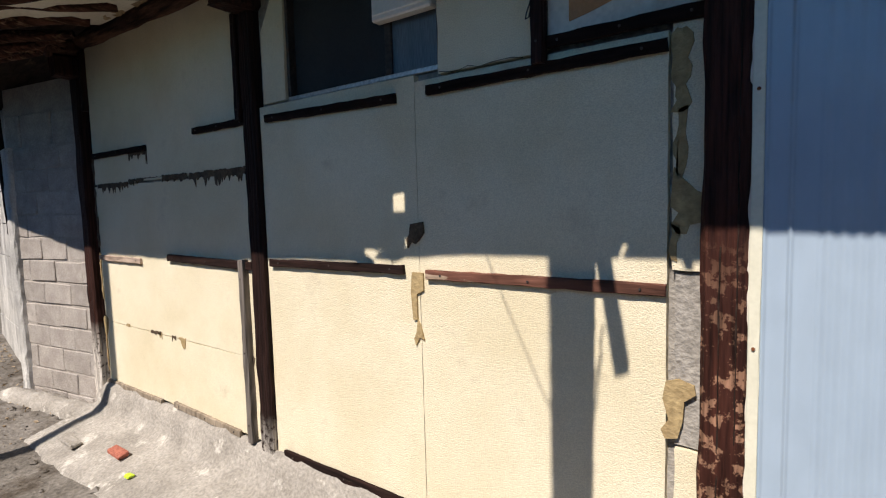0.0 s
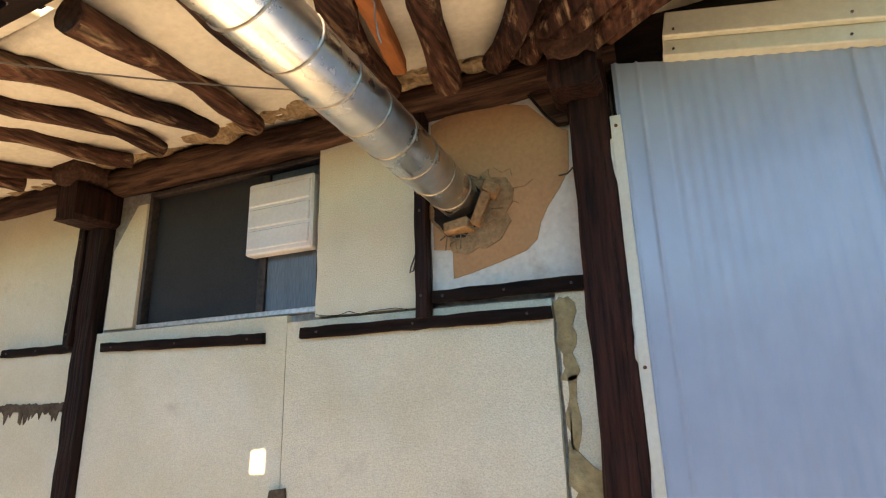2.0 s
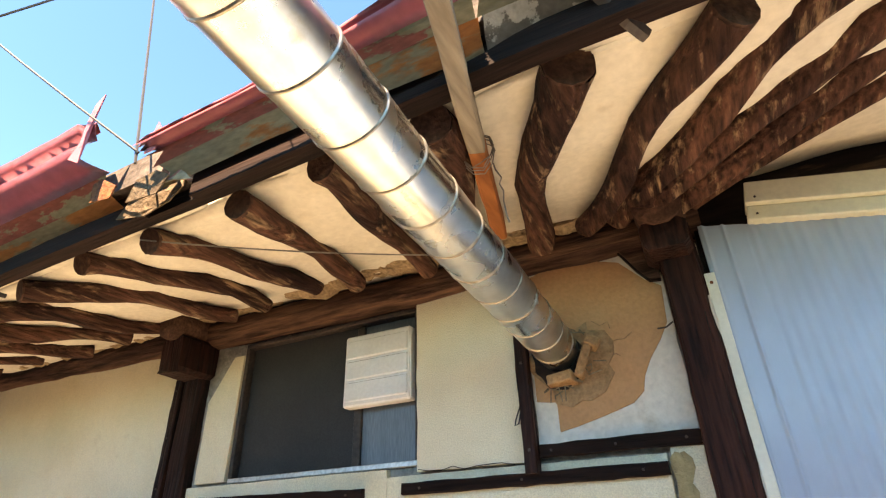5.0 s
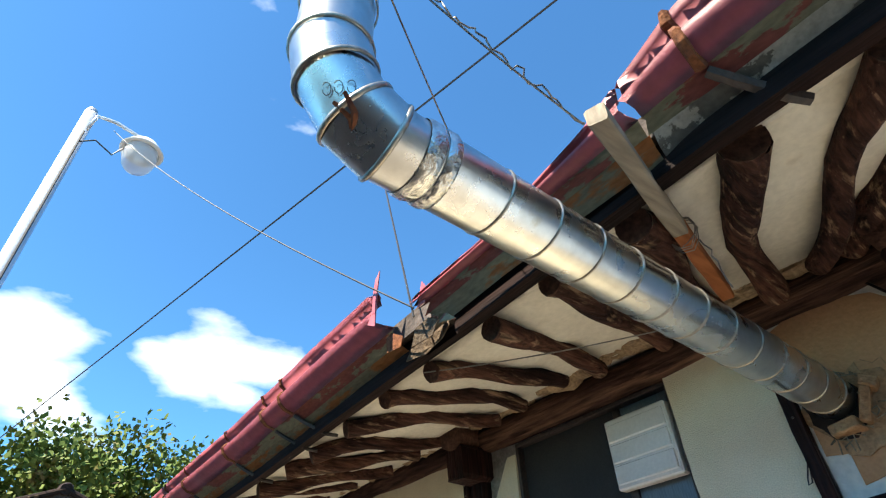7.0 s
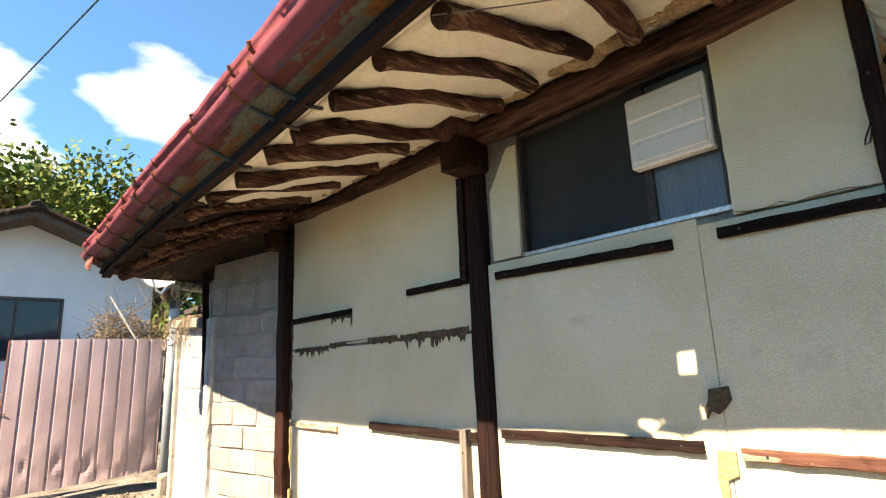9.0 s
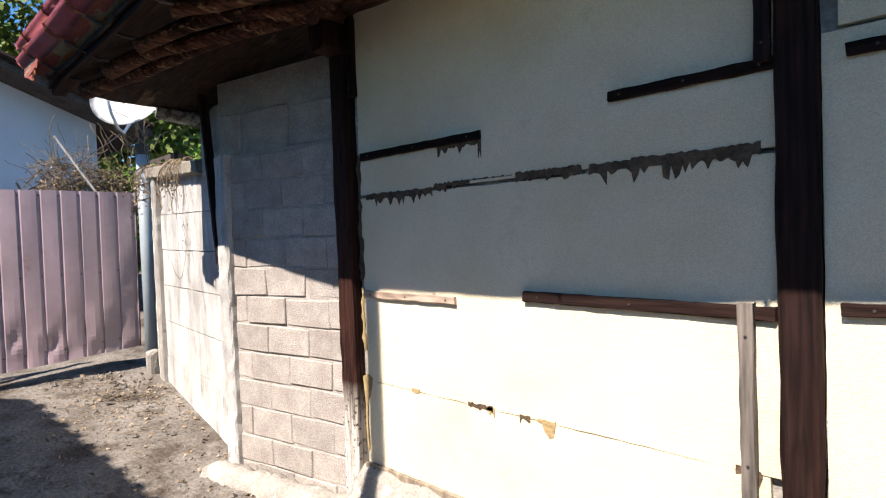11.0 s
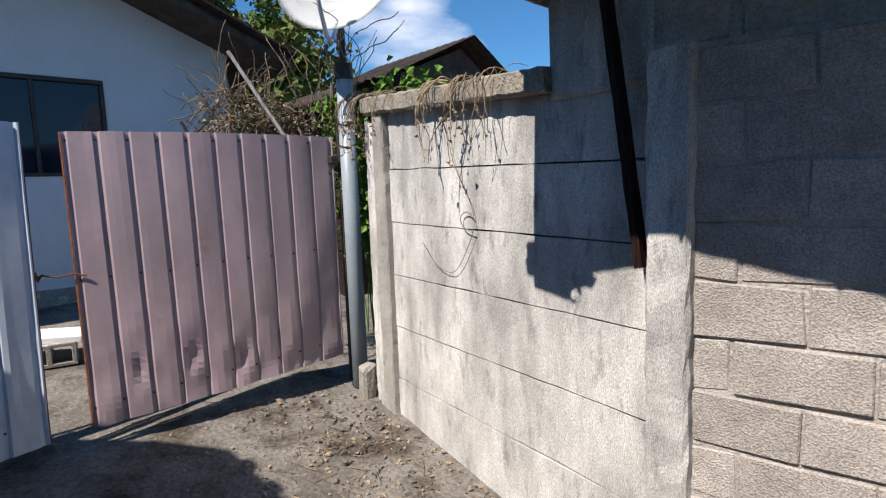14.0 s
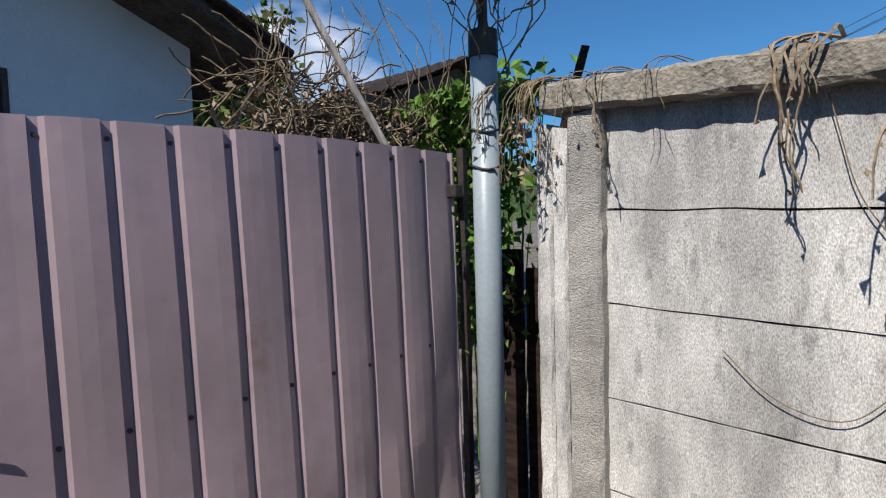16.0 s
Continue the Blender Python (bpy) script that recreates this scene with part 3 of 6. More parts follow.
panel([(-1.60, 1.36), (-1.53, 1.37), (-1.525, 1.32), (-1.55, 1.29), (-1.575, 1.27), (-1.60, 1.28), (-1.62, 1.25), (-1.625, 1.29), (-1.61, 1.31)],
      front=WALL - 0.012, depth=0.015, material=TORN, name="torn_seam", label="curled scrap of torn backing at the joint")
panel([(-1.60, 1.14), (-1.535, 1.14), (-1.535, 1.06), (-1.575, 1.04), (-1.575, 0.92), (-1.60, 0.92), (-1.61, 1.05)], front=WALL - 0.010, depth=0.012, material=FOAM, name="torn_seam")
panel([(-1.575, 0.92), (-1.56, 0.90), (-1.54, 0.83), (-1.565, 0.84), (-1.59, 0.80), (-1.60, 0.83), (-1.585, 0.86)], front=WALL - 0.008, depth=0.01, material=FOAM, name="torn_seam")

bm = bmesh.new()
tube(bm, [(-0.955, WALL - 0.03, 2.21), (-0.965, WALL - 0.035, 2.18), (-0.985, WALL - 0.03, 2.14), (-0.99, WALL - 0.03, 2.12), (-0.975, WALL - 0.03, 2.125), (-0.962, WALL - 0.032, 2.17)], 0.003, 5)
tagged(part("wire_loop", bm, CABLE), "small black wire loop hanging on the cover strip", "wire")
bm = bmesh.new()
tube(bm, [(-0.43, WALL - 0.003, 2.40), (-0.40, WALL - 0.02, 2.395), (-0.375, WALL - 0.05, 2.40)], 0.003, 5)
tagged(part("bent_nail", bm, DARK_STEEL), "bent dark nail in the corner post", "nail")
r_c = random.Random(77)
for x0, z0, n_, sx in ((-1.41, 1.995, 9, 0.05),):
    bm = bmesh.new()
    tube(bm, [(x0 + sx * i, WALL - 0.013, z0 + r_c.uniform(-0.008, 0.012)) for i in range(n_)], 0.0014, 4)
    part("hairline_crack", bm, BOARD_DARK, house_wall, "dark hairline crack")

# ---- plinth ----
bm = bmesh.new()
nx = 130
rows = []
for i in range(nx + 1):
    x = -5.15 + (5.15 + 2.6) * i / nx
    top = 0.0 + 0.015 * noise.noise((x * 5, 0, 1))
    ring = []
    for y, z in [(WALL + 0.06, top), (WALL - 0.015, top), (WALL - 0.05, top - 0.03), (WALL - 0.07, -0.08), (WALL - 0.10, -0.16), (WALL - 0.16, -0.21), (WALL - 0.34, -0.245), (WALL - 0.62, -0.32), (WALL - 0.70, -0.45), (WALL + 0.06, -0.45)]:
        ring.append(bm.verts.new((x, y + 0.030 * noise.noise((x * 4, z * 6, 2)) + 0.018 * noise.noise((x * 14, z * 14, 5)), z + 0.02 * noise.noise((x * 6, z * 4, 9)))))
    rows.append(ring)
for a, b in zip(rows, rows[1:]):
    for k in range(len(a)):
        bm.faces.new((a[k], b[k], b[(k + 1) % len(a)], a[(k + 1) % len(a)]))
bm.faces.new(rows[0])
bm.faces.new(rows[-1][::-1])
bmesh.ops.recalc_face_normals(bm, faces=bm.faces[:])
tagged(part("plinth", bm, CEMENT, smooth=True), "crumbling grey cement plinth under the stucco wall", "plinth", kind="structure")


# ---- posts, battens, beam ----
def post(x0, x1, z0, z1, material, label, y0=WALL - 0.07, y1=WALL + 0.05):
    t = thing("timber_post", label, "post")
    bm = bmesh.new()
    rough_box(bm, x0, x1, y0, y1, z0, z1, step=0.12, rough=0.008, bevel=0.012)
    part("shaft", bm, material, t)
    return t


post(-5.255, -5.115, -0.36, 2.75, FADED_FOOT, "slim dark-brown timber corner post with a bleached foot", y0=WALL - 0.06)
post(-2.835, -2.71, -0.36, 2.62, FADED_END, "dark-brown timber post with a bleached foot", y0=WALL - 0.035)
big = post(-0.37, -0.238, -0.38, 2.75, POST_WORN, "thick timber corner post, worn below and darker above the eave shadow's edge", y0=WALL - 0.09)
for x in (-0.315, -0.268):
    bm = bmesh.new()
    rough_box(bm, x - 0.0015, x + 0.0015, WALL - 0.0925, WALL - 0.085, 0.1 if x < -0.3 else 0.7, 1.3 if x < -0.3 else 2.4, step=0.04, rough=0.004, bevel=0.0005)
    part("crack", bm, BOARD_DARK, big, "long drying crack")


def capital(x, z0, z1, w, label):
    t = thing("post_capital", label, "bracket")
    bm = bmesh.new()
    rough_box(bm, x - w / 2, x + w / 2, WALL - 0.20, WALL + 0.03, z0, z1, rough=0.010, bevel=0.02)
    part("block", bm, WOOD_Z, t)
    bm = bmesh.new()
    tube(bm, [(x, WALL - 0.24, z1 + 0.06), (x, WALL - 0.1, z1 + 0.07), (x, WALL + 0.1, z1 + 0.08)], 0.085, 10, wobble=0.06)
    part("beam_end", bm, LOG_END, t, "sawn round beam end", smooth=True)
    return t


capital(-2.765, 2.55, 2.74, 0.17, "dark timber bracket block at the post head")
capital(-5.17, 2.55, 2.72, 0.15, "dark timber bracket block at the post head")
capital(-0.33, 2.62, 2.72, 0.16, "dark timber bracket block with a round beam end")


def batten(x0, x1, z, slope=0.0, h=0.042, material=WOOD_X, label="thin dark-brown wooden batten nailed on stucco", d=0.022, nails=True):
    t = thing("wooden_batten", label, "batten", group="wall battens")
    bm = bmesh.new()
    rough_box(bm, 0, x1 - x0, WALL - d, WALL + 0.002, -h / 2, h / 2, step=0.06, rough=0.004, bevel=0.004)
    bmesh.ops.transform(bm, matrix=pose(x0, 0, z, 0, -slope, 0), verts=bm.verts[:])
    strip = part("strip", bm, material, t)
    if nails:
        for f in (0.08, 0.5, 0.92):
            bm = bmesh.new()
            tube(bm, [(0, WALL - d - 0.004, 0), (0, WALL - d + 0.006, 0)], 0.005, 6)
            part("nail", bm, DARK_STEEL, strip).location = (x0 + (x1 - x0) * f, 0, z + (x1 - x0) * f * math.tan(radians(slope)))
    return t


batten(-2.64, -1.665, 1.945, -1.0)
batten(-1.48, -0.49, 1.935, 0.2)
batten(-2.66, -1.645, 1.135, 0.8)
batten(-1.51, -0.49, 1.135, 0.4, material=BATTEN_WORN, label="worn red-brown wooden batten nailed on stucco")
batten(-3.42, -2.83, 1.955, 0.0)
batten(-5.03, -4.10, 1.905, 0.0)
batten(-5.04, -4.30, 1.070, 0.0, material=PALE_BATTEN, label="bleached weathered wooden batten nailed on stucco")
batten(-3.87, -2.84, 1.115, -0.6, h=0.05)
batten(-5.08, -4.12, -0.005, 0.6, h=0.045, material=GREY_WOOD, label="grey weathered batten along the panel foot")
batten(-3.92, -3.08, 0.03, -1.2, h=0.045, material=GREY_WOOD, label="grey weathered batten along the panel foot")
batten(-2.62, -1.60, 0.005, 0.0, h=0.045)
batten(-0.91, -0.375, 2.025, 0.0, h=0.045)
for x, z0, z1, material in [(-2.93, 0.0, 1.14, STICK_WOOD), (-2.865, 1.96, 2.56, WOOD_Z), (-5.075, 2.28, 2.75, WOOD_Z), (-0.94, 1.95, 2.74, WOOD_Z)]:
    t = thing("wooden_batten", "upright dark wooden cover strip on the stucco wall", "batten", group="wall battens")
    bm = bmesh.new()
    rough_box(bm, x - 0.024, x + 0.024, WALL - 0.045, WALL, z0, z1, rough=0.004, bevel=0.004)
    strip = part("strip", bm, material, t)
    for f in (0.1, 0.5, 0.9):
        bm = bmesh.new()
        tube(bm, [(x, WALL - 0.050, z0 + (z1 - z0) * f), (x, WALL - 0.040, z0 + (z1 - z0) * f)], 0.005, 6)
        part("nail", bm, DARK_STEEL, strip)
beam = thing("wall_beam", "rough weathered log beam along the wall head", "beam")
bm = bmesh.new()
pts = [(-5.3 + 5.1 * i / 34, WALL + 0.02, lerp_table([(-5.3, 2.86), (-2.7, 2.80), (-1.4, 2.78), (-0.8, 2.80), (-0.3, 2.80)], -5.3 + 5.1 * i / 34) + 0.012 * noise.noise((i * 0.4, 0, 0))) for i in range(35)]
tube(bm, pts, [0.085 + 0.012 * noise.noise((i * 0.7, 4, 0)) for i in range(35)], 12, wobble=0.05)
part("log", bm, BEAM_X, beam, smooth=True)

# ---- window ----
win = thing("window_1", "dark sliding window with insect screen and a white louvre vent", "window", kind="structure")
WX0, WX1, WZ0, WZ1 = -2.455, -1.415, 2.02, 2.70
for nm, b in [("window_sill", (WX0, WX1, WZ0, WZ0 + 0.022)), ("window_head", (WX0, WX1, WZ1 - 0.022, WZ1)), ("window_jamb", (WX0, WX0 + 0.022, WZ0 + 0.022, WZ1 - 0.022)), ("window_jamb", (WX1 - 0.022, WX1, WZ0 + 0.022, WZ1 - 0.022)),
              ("mullion", (-1.775, -1.735, WZ0 + 0.022, WZ1 - 0.022))]:
    bm = bmesh.new()
    box(bm, b[0], b[1], WALL + 0.01 if nm != "mullion" else WALL + 0.05, WALL + 0.09, b[2], b[3], bevel=0.003)
    part(nm, bm, ALU if nm == "window_sill" else DARK_STEEL, win)
bm = bmesh.new()
box(bm, WX0 + 0.02, -1.775, WALL + 0.055, WALL + 0.06, WZ0 + 0.02, WZ1 - 0.02)
part("insect_screen", bm, MESH_DARK, win, "dark insect screen")
bm = bmesh.new()
box(bm, -1.735, WX1 - 0.02, WALL + 0.065, WALL + 0.07, WZ0 + 0.02, WZ1 - 0.02)
part("pane", bm, CURTAIN, win, "dim glass with a pale curtain behind")
vent = thing("louvre_vent", "white plastic louvre vent cover in the window", "vent")
bm = bmesh.new()
box(bm, -1.798, -1.448, WALL - 0.01, WALL + 0.05, 2.285, 2.612, bevel=0.008)
vent_body = part("body", bm, SHUTTER, vent)
for k in range(3):
    z = 2.305 + k * 0.097
    bm = bmesh.new()
    box(bm, -1.785, -1.461, WALL - 0.020, WALL - 0.008, z, z + 0.088, bevel=0.005, m=Matrix.Translation((0, WALL, z)) @ pose(0, 0, 0, -4, 0, 0) @ Matrix.Translation((0, -WALL, -z)))
    part("slat", bm, SHUTTER, vent_body)

# ---- eaves ----
SWEEP = [(-7.3, -0.135), (-6.3, -0.135), (-5.4, -0.105), (-5.0, -0.09), (-3.5, -0.08), (-2.5, -0.03), (-1.6, 0.0), (-0.5, 0.058), (0.0, 0.058), (0.3, 0.08), (1.6, 0.26)]


def sweep(x):
    return lerp_table(SWEEP, x)


def roof_z(y):
    return 2.80 + 0.225 * (y - 0.86)


eaves = thing("ceiling_eaves", "cream plastered soffit between eave logs", "soffit", kind="structure")


def sheet(bm, x0, x1, y0, y1, lift, thick, step=0.1, wob=0.0, drop=0.0):
    nx_, ny = max(2, int((x1 - x0) / step)), max(2, int((y1 - y0) / step))
    lay = []
    for dz in (0, thick):
        g = []
        for i in range(nx_ + 1):
            x = x0 + (x1 - x0) * i / nx_
            row = []
            for j in range(ny + 1):
                y = y0 + (y1 - y0) * j / ny
                z = roof_z(y) + sweep(x) * (1 - 0.75 * min(1, max(0, (y - 0.5) / 1.4)))
                z -= drop * min(1, max(0, (y - 0.86) / 0.84))
                z = min(z, 2.60 - 0.05 * max(0, y - 0.7) + 0.17 * (x + 7.15))
                row.append(bm.verts.new((x, y, z + lift + dz + wob * noise.noise((x * 3, j * 0.6, 7)))))
            g.append(row)
        lay.append(g)
    a, b = lay
    for i in range(nx_):
        for j in range(ny):
            bm.faces.new((a[i][j], a[i][j + 1], a[i + 1][j + 1], a[i + 1][j]))
            bm.faces.new((b[i][j], b[i + 1][j], b[i + 1][j + 1], b[i][j + 1]))
    for i in range(nx_):
        bm.faces.new((a[i][0], a[i + 1][0], b[i + 1][0], b[i][0]))
        bm.faces.new((a[i][ny], b[i][ny], b[i + 1][ny], a[i + 1][ny]))
    for j in range(ny):
        bm.faces.new((a[0][j], b[0][j], b[0][j + 1], a[0][j + 1]))
        bm.faces.new((a[nx_][j], a[nx_][j + 1], b[nx_][j + 1], b[nx_][j]))
    return bm


part("plaster", sheet(bmesh.new(), -4.55, 2.2, 0.885, 2.95, -0.045, 0.03, 0.06, 0.03, drop=0.095), PLASTER, eaves, smooth=True)
for x0, x1 in ((-4.55, -1.672), (-1.60, 2.2)):
    part("plaster_edge", sheet(bmesh.new(), x0, x1, 0.82, 0.90, -0.045, 0.03, 0.06, 0.03, drop=0.095), PLASTER, eaves, smooth=True)
part("boards", sheet(bmesh.new(), -7.1, -4.55, 0.72, 3.2, -0.05, 0.03, 0.1, 0.02), BOARD_DARK, eaves, "dark sagging boards")
part("roof_deck", sheet(bmesh.new(), -7.12, 2.2, 0.86, 6.0, 0.02, 0.10, 0.2), ROOF_DARK, eaves, "dark roof covering")
for x0, x1 in ((-7.12, -1.672), (-1.60, 2.2)):
    part("roof_lip", sheet(bmesh.new(), x0, x1, 0.70, 0.86, 0.02, 0.10, 0.1), ROOF_DARK, eaves, "dark roof covering")
part("edge_board", sheet(bmesh.new(), -7.1, 2.2, 0.775, 0.825, -0.085, 0.05, 0.1), WOOD_X, eaves, "dark edge board")

RAFTERS = [(-0.82, -1.02), (-0.45, -0.80), (-0.08, -0.60), (0.25, -0.47), (0.62, -0.36), (1.05, -0.28), (1.5, -0.22),
           (-1.20, -1.30), (-1.53, -1.65), (-1.92, -1.84), (-2.28, -2.14), (-2.64, -2.38), (-3.03, -2.86), (-3.38, -3.15), (-3.80, -3.50), (-4.30, -3.95),
           (-4.75, -4.35), (-5.25, -4.70), (-5.75, -4.95), (-6.30, -5.05), (-6.80, -5.10)]
for i, (xt, xw) in enumerate(RAFTERS):
    t = thing("eave_rafter", "weathered dark-brown round log rafter under the eaves", "rafter", group="eave rafters")
    r = random.Random(100 + i)
    bm = bmesh.new()
    pts, rad = [], []
    bow, side, base = r.uniform(0.01, 0.05), r.uniform(-0.05, 0.05), r.uniform(0.046, 0.060) if xt > -1 else r.uniform(0.037, 0.047)
    yt, yw = (0.875 if xt < 0.4 else 0.82), 1.70 + r.uniform(-0.04, 0.06)
    for k in range(13):
        f = k / 12
        y = yt + (yw - yt) * f
        x = xt + (xw - xt) * f + side * math.sin(math.pi * f) + 0.018 * math.sin(7 * f + i)
        z = 2.705 + (2.80 - 2.705) * f + sweep(xt) * (1 - f) * (1.0 if xt > -4 else 0.7) - (0.05 * max(0, -4.4 - xt) * (1 - f)) + bow * math.sin(math.pi * f ** 0.8) + 0.014 * math.sin(9 * f + 2 * i)
        pts.append((x, y, z))
        rad.append(base * (1.08 - 0.22 * f + 0.10 * math.sin(f * 6 + i) + 0.05 * r.uniform(-1, 1)))
    tube(bm, pts, rad, 14, cap=False, wobble=0.07)
    log = part("log", bm, LOG, t, smooth=True)
    for end, q in ((0, -1), (12, 1)):
        bm = bmesh.new()
        d = (Vector(pts[end]) - Vector(pts[end + (1 if end == 0 else -1)])).normalized()
        tube(bm, [Vector(pts[end]) - d * 0.006, Vector(pts[end]) + d * 0.006], rad[end] * 0.98, 12, wobble=0.03)
        part("end_grain", bm, LOG_END, log, "dark sawn end")
# clay daubed along the beam between the rafter ends
for k in range(9):
    xa = -4.45 + 0.46 * k
    bm = bmesh.new()
    pts = [(xa + 0.46 * i / 22, 1.795, 2.868) for i in range(23)]
    tube(bm, pts, [0.012 + 0.05 * min(1, i / 3, (22 - i) / 3) for i in range(23)], 14)
    for v in bm.verts:
        n_ = 0.75 + 0.9 * noise.noise(v.co * 6) + 0.45 * noise.noise(v.co * 19) + 0.3 * noise.noise(v.co * 47)
        v.co.y = 1.785 + (v.co.y - 1.795) * 1.3 * n_
        v.co.z = 2.875 + (v.co.z - 2.868) * 0.7 * n_
    part("clay_daub", bm, CLAY, eaves, "rough clay daub between rafter ends")
part("fascia", sheet(bmesh.new(), -7.1, -1.79, 0.745, 0.775, -0.09, 0.12, 0.1), WOOD_X, eaves, "dark fascia board")
part("fascia", sheet(bmesh.new(), -1.58, 2.2, 0.745, 0.775, -0.09, 0.12, 0.1), WOOD_X, eaves, "dark fascia board")

# ---- gutter ----
GUT = [(0.61, 2.980), (0.572, 2.992), (0.550, 2.978), (0.562, 2.950), (0.594, 2.928), (0.572, 2.908), (0.553, 2.880), (0.566, 2.850), (0.600, 2.825), (0.648, 2.814)]
UNDER = [(0.648, 2.814), (0.658, 2.806), (0.700, 2.778)]
INNER = [(0.700, 2.778), (0.745, 2.750), (0.790, 2.722)]
# the length beside the flue pipe is crushed: how much of its height and bulge is left
CRUSH = [(-1.9, 1.0), (-1.72, 0.16), (-1.25, 0.12), (-0.74, 0.40), (-0.54, 0.70), (-0.36, 1.0), (2.3, 1.0)]


def crushed(x, y, z):
    f = lerp_table(CRUSH, x)
    return 0.648 - (0.648 - y) * (0.35 + 0.65 * f), 2.814 + (z - 2.814) * f if z > 2.814 else z


def gutter_run(bm, x0, x1, prof, jag0=0.0, jag1=0.0, dent=0.008, step=0.06):
    n = max(2, int((x1 - x0) / step))
    rows_ = []
    for i in range(n + 1):
        row = []
        for k, (y, z) in enumerate(prof):
            x = x0 + (x1 - x0) * i / n
            if i == 0:
                x += rng.uniform(-jag0, jag0)
            if i == n:
                x += rng.uniform(-jag1, jag1)
            d = dent * noise.noise((x * 2.6, k * 0.35, 11)) + dent * 0.5 * noise.noise((x * 9, k * 0.5, 2))
            if len(prof) > 5:      # the lip keeps its line
                d *= 1 - 0.95 * k / (len(prof) - 1)
            elif k == 0:
                d = 0.0
            y, z = crushed(x, y, z)
            row.append(bm.verts.new((x, y + d, z + sweep(x) + d)))
        rows_.append(row)
    for a, b in zip(rows_, rows_[1:]):
        for k in range(len(prof) - 1):
            bm.faces.new((a[k], b[k], b[k + 1], a[k + 1]))
    bmesh.ops.solidify(bm, geom=bm.faces[:], thickness=0.003)
    return bm


for x0, x1, ja, jb, inner in [(-7.17, -1.88, 0.02, 0.04, RUST_TIN), (-1.66, -0.60, 0.05, 0.012, RUST_TIN), (-0.585, 2.2, 0.012, 0.0, PALE_TIN)]:
    g = thing("gutter", "dented red tin eave gutter with peeling rusty underside", "gutter", group="eave gutter lengths")
    trough = part("trough", gutter_run(bmesh.new(), x0, x1, GUT, ja, jb, 0.019), RED_TIN, g, smooth=True)
    part("underside", gutter_run(bmesh.new(), x0, x1, UNDER, ja, jb, 0.006), PEEL_TIN, g, "peeling red underside")
    part("rust_edge", gutter_run(bmesh.new(), x0, x1, INNER, ja, jb, 0.006), inner, g, "rusty flaking edge")
    for x in [q for q in (-6.85, -6.3, -5.85, -5.3, -4.9, -4.42, -3.63, -3.06, -2.83, -0.38, 0.5, 1.3) if x0 < q < x1]:
        bm = bmesh.new()
        tube(bm, [(x + 0.006 * math.sin(40 * z), y - 0.005, z + sweep(x) - 0.004) for y, z in GUT], 0.008 if x < -1 else 0.016, 6, wobble=0.25)
        part("strap", bm, RUST, trough, "rusty gutter strap")
        bm = bmesh.new()
        tube(bm, [(x, 0.655, 2.800 + sweep(x)), (x + 0.03, 0.70, 2.765 + sweep(x)), (x + 0.10, 0.80, 2.700 + sweep(x)), (x + 0.13, 0.85, 2.69 + sweep(x))], 0.010 if x < -1 else 0.018, 6, wobble=0.15)
        part("bracket", bm, DARK_STEEL, g, "dark steel bracket")
scrap = thing("torn_gutter_scrap", "torn rusted gutter scraps at the break", "gutter")
for outline, y, lean, material in [([(-1.90, 2.690), (-1.78, 2.675), (-1.66, 2.69), (-1.60, 2.72), (-1.62, 2.79), (-1.685, 2.82), (-1.70, 2.78), (-1.80, 2.775), (-1.86, 2.74)], 0.735, 0.0, TORN),
                                   ([(-1.80, 2.70), (-1.66, 2.69), (-1.60, 2.73), (-1.66, 2.765), (-1.75, 2.76)], 0.690, 0.16, TORN),
                                   ([(-1.93, 2.72), (-1.82, 2.70), (-1.80, 2.74), (-1.88, 2.79), (-1.92, 2.78)], 0.660, 0.10, RUST),
                                   ([(-1.68, 2.735), (-1.60, 2.72), (-1.52, 2.70), (-1.56, 2.74), (-1.63, 2.765)], 0.700, 0.05, PEEL_TIN)]:
    bm = bmesh.new()
    prism(bm, outline, y, y + 0.004)
    for v in bm.verts:
        v.co.y += lean * (2.70 - v.co.z) * 2 + 0.02 * noise.noise(v.co * 9)
    part("scrap", bm, material, scrap)
for outline, y in (([(-1.925, 2.82), (-1.885, 2.80), (-1.865, 2.90), (-1.858, 2.98), (-1.846, 3.06), (-1.872, 3.02), (-1.895, 2.96), (-1.90, 2.88)], 0.555), ([(-1.67, 2.80), (-1.62, 2.80), (-1.60, 2.86), (-1.625, 2.90), (-1.645, 2.85)], 0.62)):
    bm = bmesh.new()
    prism(bm, outline, y, y + 0.004)
    for v in bm.verts:
        v.co.y += 0.018 * noise.noise(v.co * 14)
    part("spike", bm, RED_TIN, scrap, "upturned torn red tin")
flap = thing("gutter_end_flap", "torn rusty tin flap hanging from the gutter end", "gutter")
bm = bmesh.new()
prism(bm, [(-7.13, 2.76), (-7.12, 2.62), (-7.02, 2.59), (-6.90, 2.545), (-6.87, 2.60), (-6.80, 2.615), (-6.76, 2.60), (-6.73, 2.64), (-6.78, 2.675), (-6.84, 2.67), (-6.88, 2.76)], 0.60, 0.604)
for v in bm.verts:
    v.co.y += 0.02 * noise.noise(v.co * 11)
part("sheet", bm, PEEL_TIN, flap)
part("hook", tube(bmesh.new(), [(-6.86 + 0.035 * math.cos(a * 0.7), 0.60, 2.575 + 0.035 * math.sin(a * 0.7)) for a in range(8)], 0.007, 6), RUST, flap, "rusty bent hook")

# ---- flue pipe ----
duct = thing("flue_pipe", "galvanised spiral flue pipe with taped elbow, running out of the wall", "pipe")
DR = 0.079
A0, A1 = Vector((-0.80, 1.93, 2.38)), Vector((-0.765, 0.0, 2.437))
